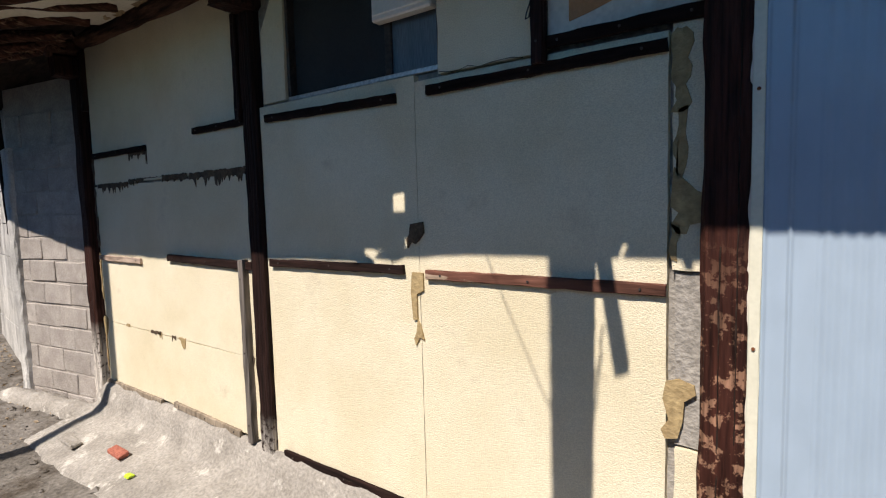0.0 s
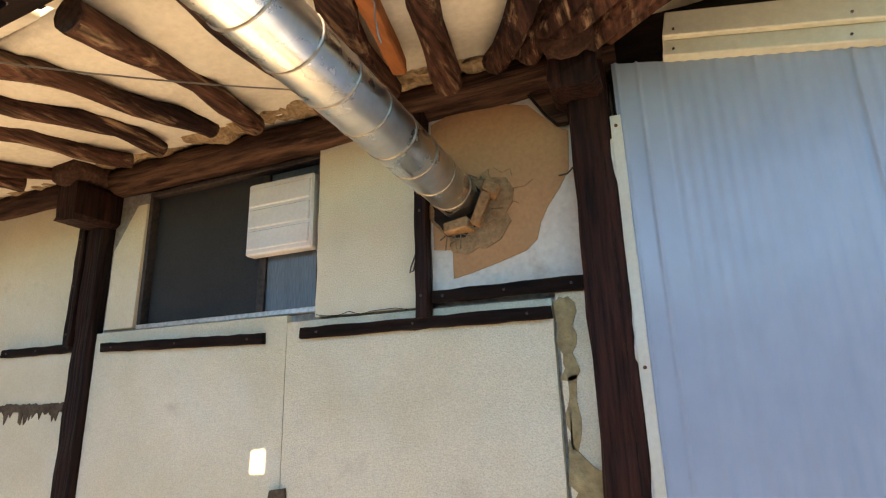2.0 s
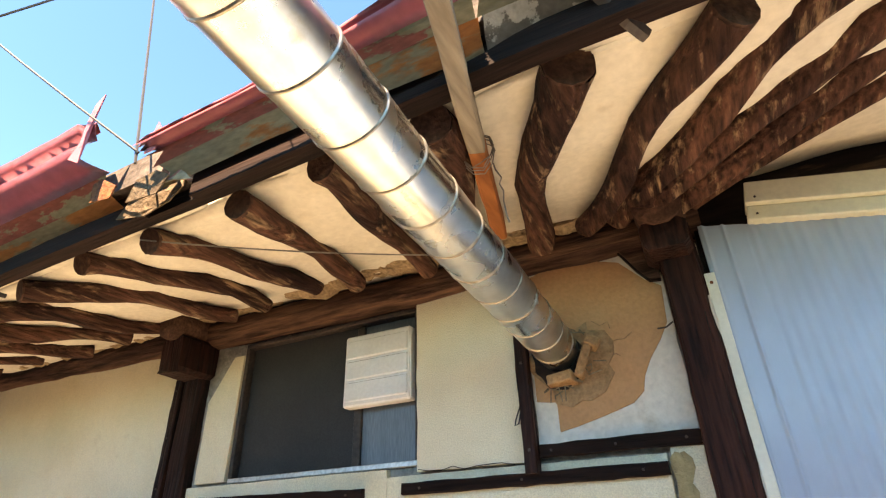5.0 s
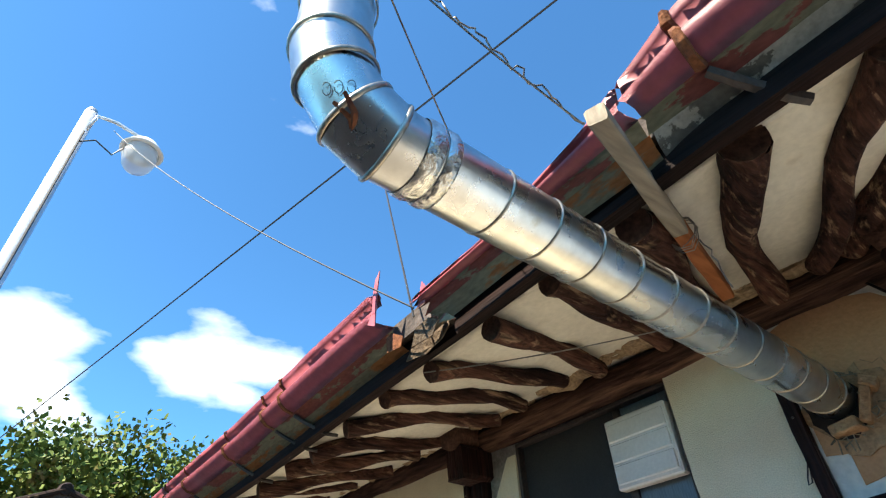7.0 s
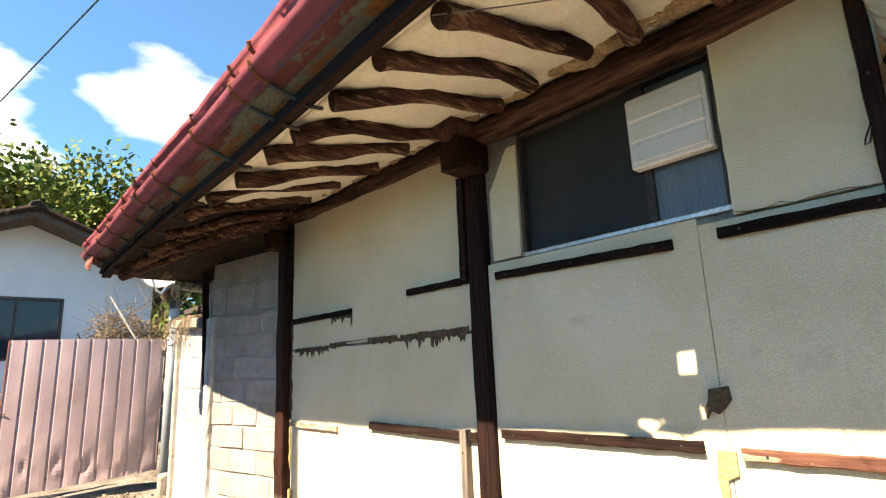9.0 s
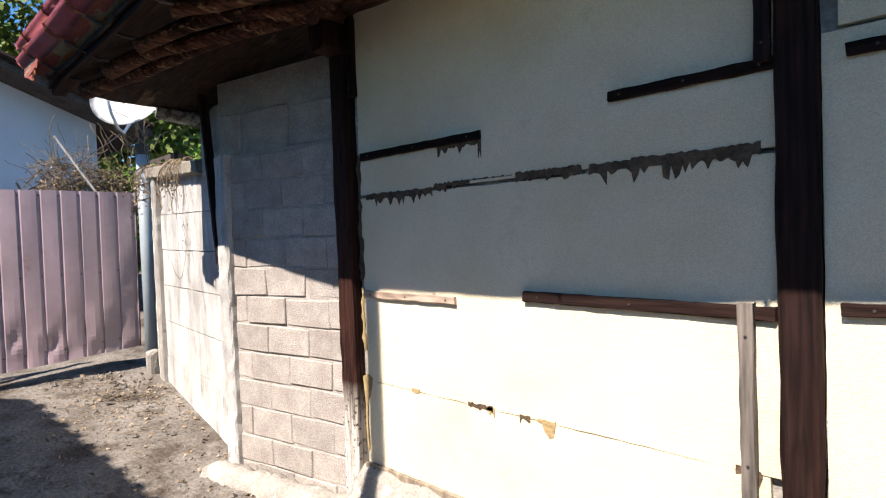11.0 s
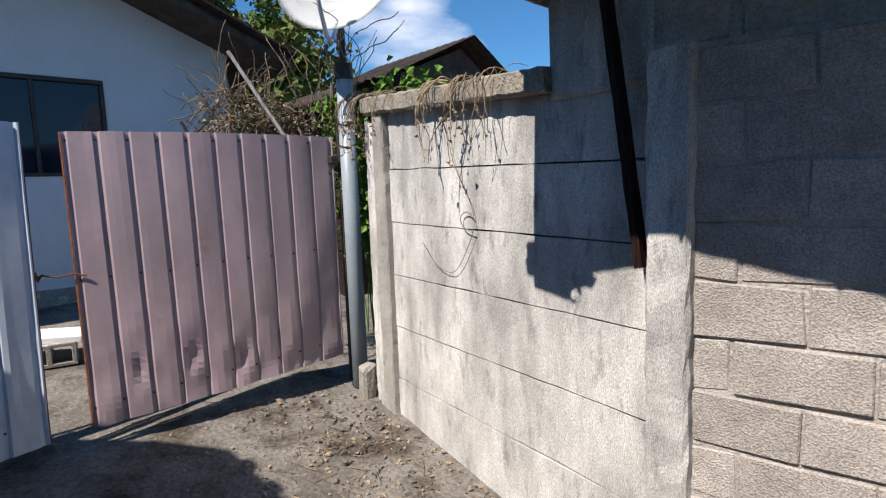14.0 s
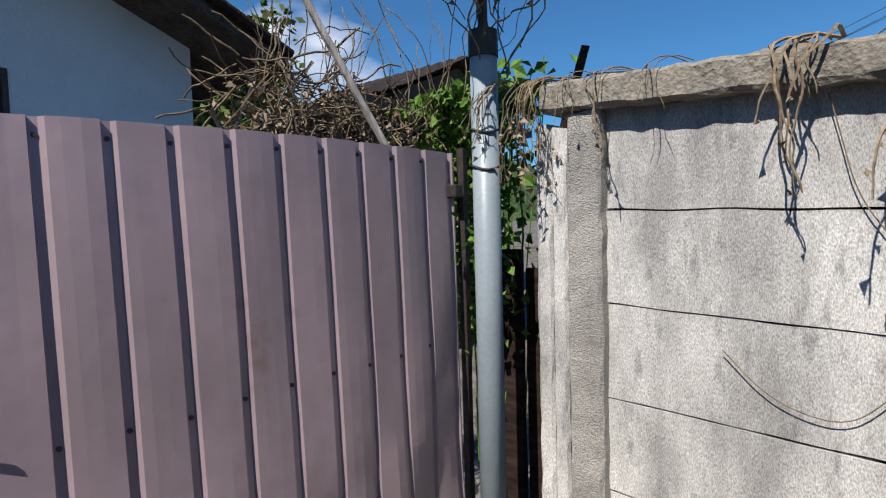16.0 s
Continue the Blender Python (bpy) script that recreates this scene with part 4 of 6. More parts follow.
path = [A0 + (A1 - A0) * (i / 22) for i in range(23)]
part("run", tube(bmesh.new(), path, DR, 28, cap=False), DUCT, duct, smooth=True)


def ring_at(p, d, r, w, material, name, label="", seg=28, wobble=0.0):
    bm = bmesh.new()
    d = d.normalized()
    tube(bm, [p - d * w, p - d * w * 0.5, p + d * w * 0.5, p + d * w], [r - 0.004, r, r, r - 0.004], seg, cap=False, wobble=wobble)
    return part(name, bm, material, duct, label, smooth=True)


run_d = (A1 - A0).normalized()
k = 0.16
while k < 1.90:
    ring_at(A0 + run_d * k, run_d + Vector((0.05, 0, 0.09)), DR + 0.003, 0.0042, DUCT_SEAM, "seam")
    k += 0.145
ELBOW = [A1] + [Vector((-0.765, y, z)) for y, z in ((-0.085, 2.440), (-0.152, 2.474), (-0.198, 2.542), (-0.216, 2.622), (-0.216, 2.80))]
for i, (a, b) in enumerate(zip(ELBOW, ELBOW[1:])):
    bm = bmesh.new()
    d = (b - a).normalized()
    tube(bm, [a - d * 0.012, a + (b - a) * 0.5, b + d * 0.012], DR + (0.004 if i % 2 else 0.0), 28, cap=False)
    part("elbow_segment", bm, DUCT, duct, smooth=True)
    nd = (ELBOW[min(i + 2, 5)] - a).normalized()
    ring_at(b, nd, DR + 0.009, 0.006, DUCT_SEAM, "elbow_joint", "raised elbow joint")
riser = [ELBOW[-1] + Vector((0, -0.02 * i, 0.16 * i)) for i in range(16)]
part("riser", tube(bmesh.new(), riser, DR, 28, cap=False), DUCT, duct, smooth=True)
for i in range(1, 15):
    ring_at(riser[i], Vector((0.05, 0.05, 1)), DR + 0.003, 0.0042, DUCT_SEAM, "seam")
for q, w in ((A1 + run_d * 0.015, 0.020), (A1 + run_d * -0.025, 0.016)):
    ring_at(q, run_d, DR + 0.006, w, FOIL, "foil_tape", "crumpled foil tape", wobble=0.012)
ring_at(ELBOW[-1] + Vector((0, 0, 0.05)), Vector((0, 0, 1)), DR + 0.006, 0.04, FOIL, "foil_tape", wobble=0.02)

for k in range(3):
    n_ = Vector((0.62, -0.55, -0.56)).normalized()
    c = ELBOW[2].lerp(ELBOW[3], 0.35) + n_ * (DR + 0.006)
    e1 = n_.cross(Vector((0, 0, 1))).normalized()
    e2 = n_.cross(e1)
    c = c + e1 * (0.022 * (k - 1)) + n_ * (-0.004 * (k - 1) ** 2)
    bm = bmesh.new()
    tube(bm, [c + e1 * 0.008 * math.cos(a * 0.63) + e2 * 0.012 * math.sin(a * 0.63) for a in range(10)], 0.0009, 4)
    part("ink_mark", bm, INK, duct, "round marker scribble")
for a_, b_ in ((0.0, 0.055), (0.03, 0.05)):
    n_ = Vector((0.45, -0.45, -0.77)).normalized()
    c = ELBOW[1].lerp(ELBOW[2], 0.55) + n_ * (DR + 0.004)
    bm = bmesh.new()
    tube(bm, [c + Vector((-0.03, 0, 0)), c + Vector((a_ * 0.5, -0.02, 0.012)), c + Vector((a_, -b_, 0.03))], [0.006, 0.007, 0.004], 5)
    part("rust_streak", bm, RUST, duct, "dark rusty streak")

# ---- propping timber ----
prop = thing("prop_timber", "square timber stick wired under the eaves, grey outside and orange inside", "timber")
P0, P1 = Vector((-0.59, 0.41, 2.715)), Vector((-0.90, 1.60, 2.80))
for f0, f1, material, nm in [(0, 0.52, GREY_WOOD, "grey_length"), (0.52, 1, FRESH_WOOD, "orange_length")]:
    bm = bmesh.new()
    L = (P1 - P0).length
    rough_box(bm, -0.026, 0.026, L * f0, L * f1, -0.03, 0.03, step=0.1, rough=0.004, bevel=0.006)
    bmesh.ops.transform(bm, matrix=Matrix.Translation(P0) @ (P1 - P0).to_track_quat("Y", "Z").to_matrix().to_4x4(), verts=bm.verts[:])
    part(nm, bm, material, prop)

# ---- blue-grey sheet wall ----
sheet_wall = thing("wall_sheet", "blue-grey ribbed metal sheet wall with pale trims", "wall", kind="structure")
sheet_wall.matrix_world = pose(-0.205, 1.795, 0, 0, 0, 0)
SHEET_TOP, FALL = 2.695, 0.205      # the top falls away from the house


def sheet_front(x):
    """Depth of the pressed sheet: soft waves, with a flat hem and two folded laps."""
    w = 0.0026 * math.cos(x * 2 * math.pi / 0.034) if x > 0.13 else 0.0
    w += 0.004 * noise.noise((x * 3, 5, 0))
    for q in (0.002, 0.066, 0.62, 1.19, 1.74, 2.29):
        w -= 0.010 * math.exp(-((x - q) / 0.0045) ** 2)
    return w


bm = bmesh.new()
levels = [-0.5 + (SHEET_TOP + 0.5) * k / 12 for k in range(13)]
cols, x = [], -0.012
while x < 3.3:
    cols.append([bm.verts.new((x, sheet_front(x) + 0.0035 * noise.noise((x * 2, z * 1.3, 9)), -0.5 + (z + 0.5) * (SHEET_TOP - FALL * (x - 0.14) + 0.5) / (SHEET_TOP + 0.5) + (0.004 * noise.noise((x * 9, 0, 2)) if z > 2.6 else 0))) for z in levels])
    x += 0.004 if x < 0.16 or abs(x - 0.64) < 0.03 else 0.0068
for a, b in zip(cols, cols[1:]):
    for j in range(12):
        bm.faces.new((a[j], b[j], b[j + 1], a[j + 1]))
ribbed = part("ribbed_sheet", bm, BLUE_SHEET, sheet_wall, smooth=True)
bm = bmesh.new()
prism(bm, [(-0.012, -0.5), (3.3, -0.5), (3.3, SHEET_TOP - FALL * 3.16 - 0.006), (-0.012, SHEET_TOP + 0.02)], 0.016, 0.04)
part("sheet_core", bm, BLUE_SHEET, sheet_wall)
bm = bmesh.new()
rough_box(bm, -0.034, -0.002, -0.012, 0.002, -0.5, 2.535, step=0.08, rough=0.002, bevel=0.002)
corner_trim = part("corner_trim", bm, WHITE_TRIM, sheet_wall)
for z in (2.50, 1.75, 1.0, 0.25):
    bm = bmesh.new()
    tube(bm, [(-0.018, -0.0165, z), (-0.018, -0.011, z)], [0.005, 0.006], 8)
    part("screw", bm, RUST, corner_trim, "small rusty screw head")
bm = bmesh.new()
rough_box(bm, -0.050, -0.030, -0.006, 0.01, -0.5, 2.46, step=0.05, rough=0.006, bevel=0.002)
part("torn_edge", bm, WHITEWASH, sheet_wall, "ragged pale backing edge")
slant = Matrix.Translation((0.14, 0, SHEET_TOP)) @ pose(0, 0, 0, 0, math.degrees(math.atan(FALL)), 0) @ Matrix.Translation((-0.14, 0, -SHEET_TOP))
for x0, y0, z0, z1 in ((0.145, -0.035, SHEET_TOP - 0.005, 2.745), (0.140, -0.055, 2.745, 2.83)):
    bm = bmesh.new()
    box(bm, x0, 3.3, y0, 0.042, z0, z1, bevel=0.004, m=slant)
    cap = part("cap_trim", bm, CREAM_TRIM, sheet_wall)
    for k in range(6):
        bm = bmesh.new()
        tube(bm, [(x0 + 0.03 + 0.45 * k, y0 - 0.004, z0 + 0.022), (x0 + 0.03 + 0.45 * k, y0 + 0.001, z0 + 0.022)], [0.0035, 0.0045], 8)
        bmesh.ops.transform(bm, matrix=slant, verts=bm.verts[:])
        part("screw", bm, DARK_STEEL, cap, "small screw head")
bm = bmesh.new()
box(bm, -0.025, 3.3, 0.045, 0.22, -0.5, 3.2)
part("backing", bm, BOARD_DARK, sheet_wall)

# ---- block wall ----
block_wall = thing("wall_block", "rough grey-tan cement block wall beside the house", "wall", kind="structure")
block_wall.matrix_world = pose(-5.19, 1.885, 0, 0, 0, 11.2)
COURSES = [-0.42, -0.215, -0.01, 0.197, 0.404, 0.610, 0.817, 1.022, 1.228, 1.435, 1.642, 1.85, 2.04]
bm = bmesh.new()
box(bm, -1.16, 0.06, -0.0060, 0.16, -0.5, 2.06)
box(bm, -1.30, 0.06, 0.030, 0.16, 2.06, 2.62)
part("mortar_bed", bm, MORTAR, block_wall, "mortar bed")
# concrete pillar where block wall and fence meet
pillar = thing("concrete_pillar", "weathered square concrete fence pillar", "pillar")
bm = bmesh.new()
rough_box(bm, -6.475, -6.305, 1.605, 1.77, -0.5, 2.06, rough=0.010, bevel=0.014)
part("shaft", bm, FENCE, pillar)
brace = thing("timber_brace", "dark stained timber brace leaning under the eaves", "brace")
bm = bmesh.new()
rough_box(bm, -0.034, 0.034, -0.016, 0.016, 0, 1.36, rough=0.004, bevel=0.004)
bmesh.ops.transform(bm, matrix=Matrix.Translation((-6.505, 1.645, 1.26)) @ (Vector((-0.17, 0.0, 1.16))).to_track_quat("Z", "Y").to_matrix().to_4x4(), verts=bm.verts[:])
part("bar", bm, WOOD_Z, brace)
skirt = thing("cement_skirt", "lumpy pale cement skirt at the foot of the block wall", "plinth", kind="structure")
bm = bmesh.new()
tube(bm, [(-5.1 - 1.3 * i / 24, 1.80 - 0.31 * i / 24 - 0.02, -0.33 + 0.02 * noise.noise((i * 0.8, 0, 3))) for i in range(25)], [0.13 + 0.03 * noise.noise((i * 0.9, 3, 3)) for i in range(25)], 12, wobble=0.14)
part("lump", bm, CEMENT, skirt, smooth=True)

side_gutter = thing("side_gutter", "grey bent tin gutter end under the side eaves", "gutter")
bm = bmesh.new()
tube(bm, [(-7.12, 1.45, 2.50), (-7.05, 1.75, 2.46), (-6.98, 2.05, 2.43), (-6.9, 3.0, 2.40)], [0.055, 0.06, 0.06, 0.06], 10, wobble=0.08)
part("trough", bm, PALE_TIN, side_gutter, smooth=True)

# ---- precast fence ----
fence = thing("wall_fence", "stained precast concrete panel fence with a coping", "wall", kind="structure")
fence.matrix_world = pose(-6.46, 1.705, 0, 0, 0, -7.2)
for nm, x0, x1, y0, y1, z0, z1, material in [("fence_post", -2.30, -2.145, -0.05, 0.10, -0.4, 2.125, POST_CONCRETE), ("fence_post", -2.475, -2.395, -0.02, 0.10, -0.4, 2.10, FENCE), ("fence_post", -2.385, -2.31, -0.035, 0.10, -0.4, 2.08, FENCE)]:
    bm = bmesh.new()
    rough_box(bm, x0, x1, y0, y1, z0, z1, rough=0.007, bevel=0.012)
    part(nm, bm, material, fence)
COPE = -0.075                # the coping falls along the fence
bm = bmesh.new()
rough_box(bm, -2.40, -0.55, -0.075, 0.14, 2.125, 2.245, step=0.05, rough=0.010, bevel=0.015)
for v in bm.verts:
    v.co.z += COPE * (v.co.x + 2.15)
part("coping", bm, COPING, fence, "dark mossy coping")
bm = bmesh.new()
rough_box(bm, -0.56, 0.05, -0.02, 0.13, 1.97, 2.50, step=0.06, rough=0.010, bevel=0.015)
part("infill", bm, FENCE, fence, "concrete infill under the eaves")
part("backing", box(bmesh.new(), -2.14, 0.0, 0.058, 0.085, -0.5, 1.96), COPING, fence)
FJ = [-0.5, 0.21, 0.605, 0.985, 1.363, 1.735, 2.13]
FALLS = [0, 0, 0, 0, -0.012, -0.028, COPE]
for k, (z0, z1) in enumerate(zip(FJ, FJ[1:])):
    bm = bmesh.new()
    box(bm, -2.16, 0.02, 0.0 + 0.004 * (k % 2), 0.05, z0 + 0.004, z1 - 0.004)
    bmesh.ops.subdivide_edges(bm, edges=[e for e in bm.edges if abs(e.verts[0].co.x - e.verts[1].co.x) > 1], cuts=40)
    for v in bm.verts:
        v.co.z += 0.006 * noise.noise((v.co.x * 5, round(v.co.z, 1) * 3, k)) + (FALLS[k] if v.co.z < (z0 + z1) / 2 else FALLS[k + 1]) * (v.co.x + 2.15)
        v.co.y += 0.006 * noise.noise((v.co.x * 3, v.co.z * 3, k + 5))
    part("fence_panel", bm, FENCE, fence)

# ---- sheet-metal gate ----


def sheet_leaf(name, label, corners, ribs, material, edge_material, seed=1, dent=0.012, group="", bow=0.0):
    """A ribbed sheet hung between four corners (top left, top right, bottom left, bottom right)."""
    tl, tr, bl, br = [Vector(c) for c in corners]
    g = thing(name, label, "gate", group=group)
    nrm = (tr - tl).cross(bl - tl).normalized()
    if nrm.x < 0:
        nrm = -nrm
    width = (tr - tl).length

    def at(u, v, out):
        p = tl.lerp(tr, u).lerp(bl.lerp(br, u), v)
        d = dent * 0.45 * noise.noise((u * 3 + seed, v * 1.5, seed)) + dent * noise.noise((u * 14, v * 8, seed + 3)) * max(0, v - 0.55) * 2.6
        # knocks along the foot
        knock = max(0, math.sin(u * ribs * math.pi * 0.98 + 0.4 + seed)) ** 2 * math.exp(-((v - 0.86 - 0.03 * math.sin(u * 23 + seed)) / 0.045) ** 2)
        d -= dent * 1.5 * knock * (1 if 0.15 < u < 0.7 else 0.25)
        d += dent * 0.5 * noise.noise((u * 9, v * 3, seed + 7))
        return p + nrm * (out + d - bow * math.sin(math.pi * u))
    half = 0.015 / width
    cols = [0.0]
    outs = [0.0]
    for k in range(ribs):
        c = (k + 0.12) / (ribs - 0.76)
        if c > 0.99:
            c = 0.985
        for du, o in ((-half * 2.1, 0.0), (-half * 1.9, -0.014), (-half * 0.1, -0.014), (half * 0.9, 0.0)):
            cols.append(min(1.0, max(0.0, c + du)))
            outs.append(o)
        if k < ribs - 1:
            cols += [c + 0.3 / ribs, c + 0.6 / ribs]
            outs += [0.001, 0.001]
    cols.append(1.0)
    outs.append(0.0)
    nv = 44
    bm = bmesh.new()
    vs = [[bm.verts.new(at(u, j / nv, o)) for j in range(nv + 1)] for u, o in zip(cols, outs)]
    for a, b in zip(vs, vs[1:]):
        for j in range(nv):
            bm.faces.new((a[j], b[j], b[j + 1], a[j + 1]))
    bmesh.ops.recalc_face_normals(bm, faces=bm.faces[:])
    bmesh.ops.solidify(bm, geom=bm.faces[:], thickness=0.0015)
    leaf = part("sheet", bm, material, g)
    for v in (0.06, 0.48, 0.92):
        bm = bmesh.new()
        tube(bm, [at(q / 16, v, -0.045) for q in range(17)], 0.016, 6)
        part("rail", bm, DARK_STEEL, g, "rusty steel rail behind")
    for u in (0.0, 1.0):
        bm = bmesh.new()
        tube(bm, [at(u, q / 10, -0.03) for q in range(11)], 0.014, 6)
        part("stile", bm, RUST, g, "rusty steel stile")
    screw = bmesh.new()
    tube(screw, [(0, 0, -0.002), (0, 0, 0.006)], 0.008, 8)
    me = None
    for k in range(ribs - 1):
        for v in (0.03, 0.50, 0.93):
            if me is None:
                ob = part("screw", screw, DARK_STEEL, leaf)
                me = ob.data
            else:
                ob = new("screw", me)
                ob.parent = leaf
            u = max(0.01, (k + 0.12) / (ribs - 0.76) - half * 0.9)
            ob.matrix_basis = Matrix.Translation(at(u, v + 0.01 * noise.noise((k, v * 9, 1)), -0.013)) @ nrm.to_track_quat("Z", "Y").to_matrix().to_4x4()
    return g


sheet_leaf("metal_gate", "faded mauve ribbed sheet-metal gate leaf, dented at its foot", [(-9.655, 0.20, 2.038), (-9.365, 1.985, 2.035), (-9.44, 0.18, 0.145), (-9.31, 1.94, 0.25)], 11, GATE, GATE_EDGE, 2, 0.019, "gate leaves", -0.06)
sheet_leaf("metal_gate", "pale bluish ribbed sheet-metal gate leaf standing ajar", [(-9.72, -0.40, 2.10), (-9.80, 0.005, 2.10), (-9.40, -0.44, 0.10), (-9.45, -0.05, 0.12)], 3, PALE_GATE, PALE_GATE, 5, 0.012, "gate leaves")
sheet_leaf("metal_gate", "faded mauve ribbed sheet-metal gate leaf", [(-9.72, -1.9, 2.12), (-9.72, -0.42, 2.10), (-9.60, -1.9, 0.1), (-9.60, -0.46, 0.1)], 9, GATE, GATE_EDGE, 7, 0.012, "gate leaves")

latch = thing("gate_wire", "rusty wire tying the gate leaves together", "wire")
part("wire", tube(bmesh.new(), [(-9.70, 0.02, 1.13), (-9.60, 0.10, 1.12), (-9.54, 0.17, 1.14), (-9.52, 0.24, 1.12)], 0.006, 5), RUST, latch)
part("knot", tube(bmesh.new(), [(-9.66, -0.02, 1.16), (-9.65, 0.0, 1.10), (-9.66, 0.02, 1.14), (-9.66, -0.01, 1.12)], 0.012, 6, wobble=0.2), RUST, latch)
hinge = thing("hinge_post", "dark steel hinge post beside the gate", "post")
part("bar", rough_box(bmesh.new(), -9.37, -9.33, 2.02, 2.06, -0.1, 2.06, rough=0.002, bevel=0.004), DARK_STEEL, hinge)
part("hinge", box(bmesh.new(), -9.38, -9.31, 1.93, 1.99, 1.82, 1.88, bevel=0.004), DARK_STEEL, hinge, "dark hinge")
# backing boards, added so that the shaded gap beside the pole stays dark
boards = thing("old_board", "dark boards added behind the pole to darken the gap", "board")
for x, w, h in ((-9.30, 0.16, 1.55), (-9.12, 0.15, 1.45), (-8.95, 0.16, 1.5)):
    part("plank", rough_box(bmesh.new(), x - w / 2, x + w / 2, 2.36, 2.39, -0.2, h, rough=0.004, bevel=0.004), BOARD_DARK, boards)
base = thing("pole_base", "broken mortared block at the foot of the pole", "block")
part("lump", box(bmesh.new(), -9.06, -8.93, 1.90, 2.02, -0.2, 0.22, bevel=0.02, rough=0.035), CEMENT, base)

# ---- pole with dish ----
pole = thing("grey_pole", "grey plastic-sheathed pole with a dark cap beside the gate", "pole")
part("shaft", tube(bmesh.new(), [(-9.19, 2.02, -0.3), (-9.192, 2.02, 1.2), (-9.195, 2.02, 2.46)], 0.064, 20), PVC, pole, smooth=True)
part("cap", tube(bmesh.new(), [(-9.195, 2.02, 2.46), (-9.195, 2.02, 2.58)], [0.070, 0.068], 20), DARK_STEEL, pole, "black pole cap", smooth=False)
for z in (1.95, 2.12, 0.0):
    bm = bmesh.new()
    tube(bm, [(-9.195 + 0.068 * math.cos(a * 0.5), 2.02 + 0.068 * math.sin(a * 0.5), z + 0.012 * math.sin(a)) for a in range(14)], 0.006, 5)
    part("tie", bm, CABLE, pole, "black tie wire")
dish = thing("satellite_dish", "white satellite dish on a mast above the pole", "dish")
part("mast", tube(bmesh.new(), [(-9.195, 2.02, 2.58), (-9.195, 2.02, 3.15)], 0.024, 10), DARK_STEEL, dish, "dark mast")
DC, DN = Vector((-9.06, 1.92, 3.085)), Vector((0.62, -0.70, 0.36)).normalized()
dm = Matrix.Translation(DC) @ DN.to_track_quat("Z", "Y").to_matrix().to_4x4()
bm = bmesh.new()
rings = [[bm.verts.new((0.43 * k / 8 * math.cos(2 * math.pi * a / 40), 0.43 * k / 8 * math.sin(2 * math.pi * a / 40), 0.10 * (k / 8) ** 2)) for a in range(40)] for k in range(1, 9)]
mid = bm.verts.new((0, 0, 0))
for a in range(40):
    bm.faces.new((mid, rings[0][a], rings[0][(a + 1) % 40]))
    for k in range(7):
        bm.faces.new((rings[k][a], rings[k + 1][a], rings[k + 1][(a + 1) % 40], rings[k][(a + 1) % 40]))
bmesh.ops.solidify(bm, geom=bm.faces[:], thickness=-0.012)
bmesh.ops.transform(bm, matrix=dm, verts=bm.verts[:])
part("reflector", bm, DISH, dish, smooth=True)
bm = bmesh.new()
tube(bm, [dm @ Vector(p) for p in ((0, 0.3, -0.05), (0, -0.25, -0.06), (0, -0.49, 0.04), (0, -0.50, 0.14), (0, -0.40, 0.30), (0, -0.22, 0.46))], 0.016, 8)
part("feed_arm", bm, STEEL, dish, "curved grey feed arm", smooth=True)
bm = bmesh.new()
tube(bm, [dm @ Vector((0, -0.22, 0.46)), dm @ Vector((0, -0.14, 0.36))], [0.028, 0.036], 12)
part("receiver", bm, DISH, dish, "white receiver head")
for a in ((0.09, 0.09), (-0.09, 0.09), (0.09, -0.09), (-0.09, -0.09)):
    bm = bmesh.new()
    tube(bm, [dm @ Vector((*a, 0.006)), dm @ Vector((*a, 0.018))], 0.010, 8)
    part("bolt", bm, DARK_STEEL, dish)
bm = bmesh.new()
tube(bm, [dm @ Vector((0, 0, -0.02)), dm @ Vector((0, 0, -0.14)), (-9.15, 2.03, 3.05)], 0.022, 8)
part("mount", bm, DARK_STEEL, dish)

# ---- white house beyond the gate ----
house = thing("white_house", "low white rendered house with dark roof and wide window", "house")
bm = bmesh.new()
SLOPE = 0.40
prof = [(-3.0, 0.1), (2.70, 0.1), (2.70, 4.46 - SLOPE * 2.2), (0.50, 4.46), (-3.0, 4.46 - SLOPE * 3.5)]
HWX = -13.4
front = []
for pane in ([(-3.0, 0.1), (2.70, 0.1), (2.70, 1.92), (-3.0, 1.92)], [(-3.0, 3.04), (2.70, 3.04), (2.70, 3.58), (0.50, 4.46), (-3.0, 3.06)], [(-3.0, 1.92), (-0.31, 1.92), (-0.31, 3.04), (-3.0, 3.04)], [(1.13, 1.92), (2.70, 1.92), (2.70, 3.04), (1.13, 3.04)]):
    a = [bm.verts.new((HWX, y, z)) for y, z in pane]
    b = [bm.verts.new((HWX - 0.2, y, z)) for y, z in pane]
    bm.faces.new(a)
    bm.faces.new(b[::-1])
    for i in range(len(a)):
        bm.faces.new((a[i], b[i], b[(i + 1) % len(a)], a[(i + 1) % len(a)]))
box(bm, -19, HWX - 0.2, 2.5, 2.7, 0.1, 3.55)
bmesh.ops.recalc_face_normals(bm, faces=bm.faces[:])
part("wall", bm, HOUSE_WALL, house)
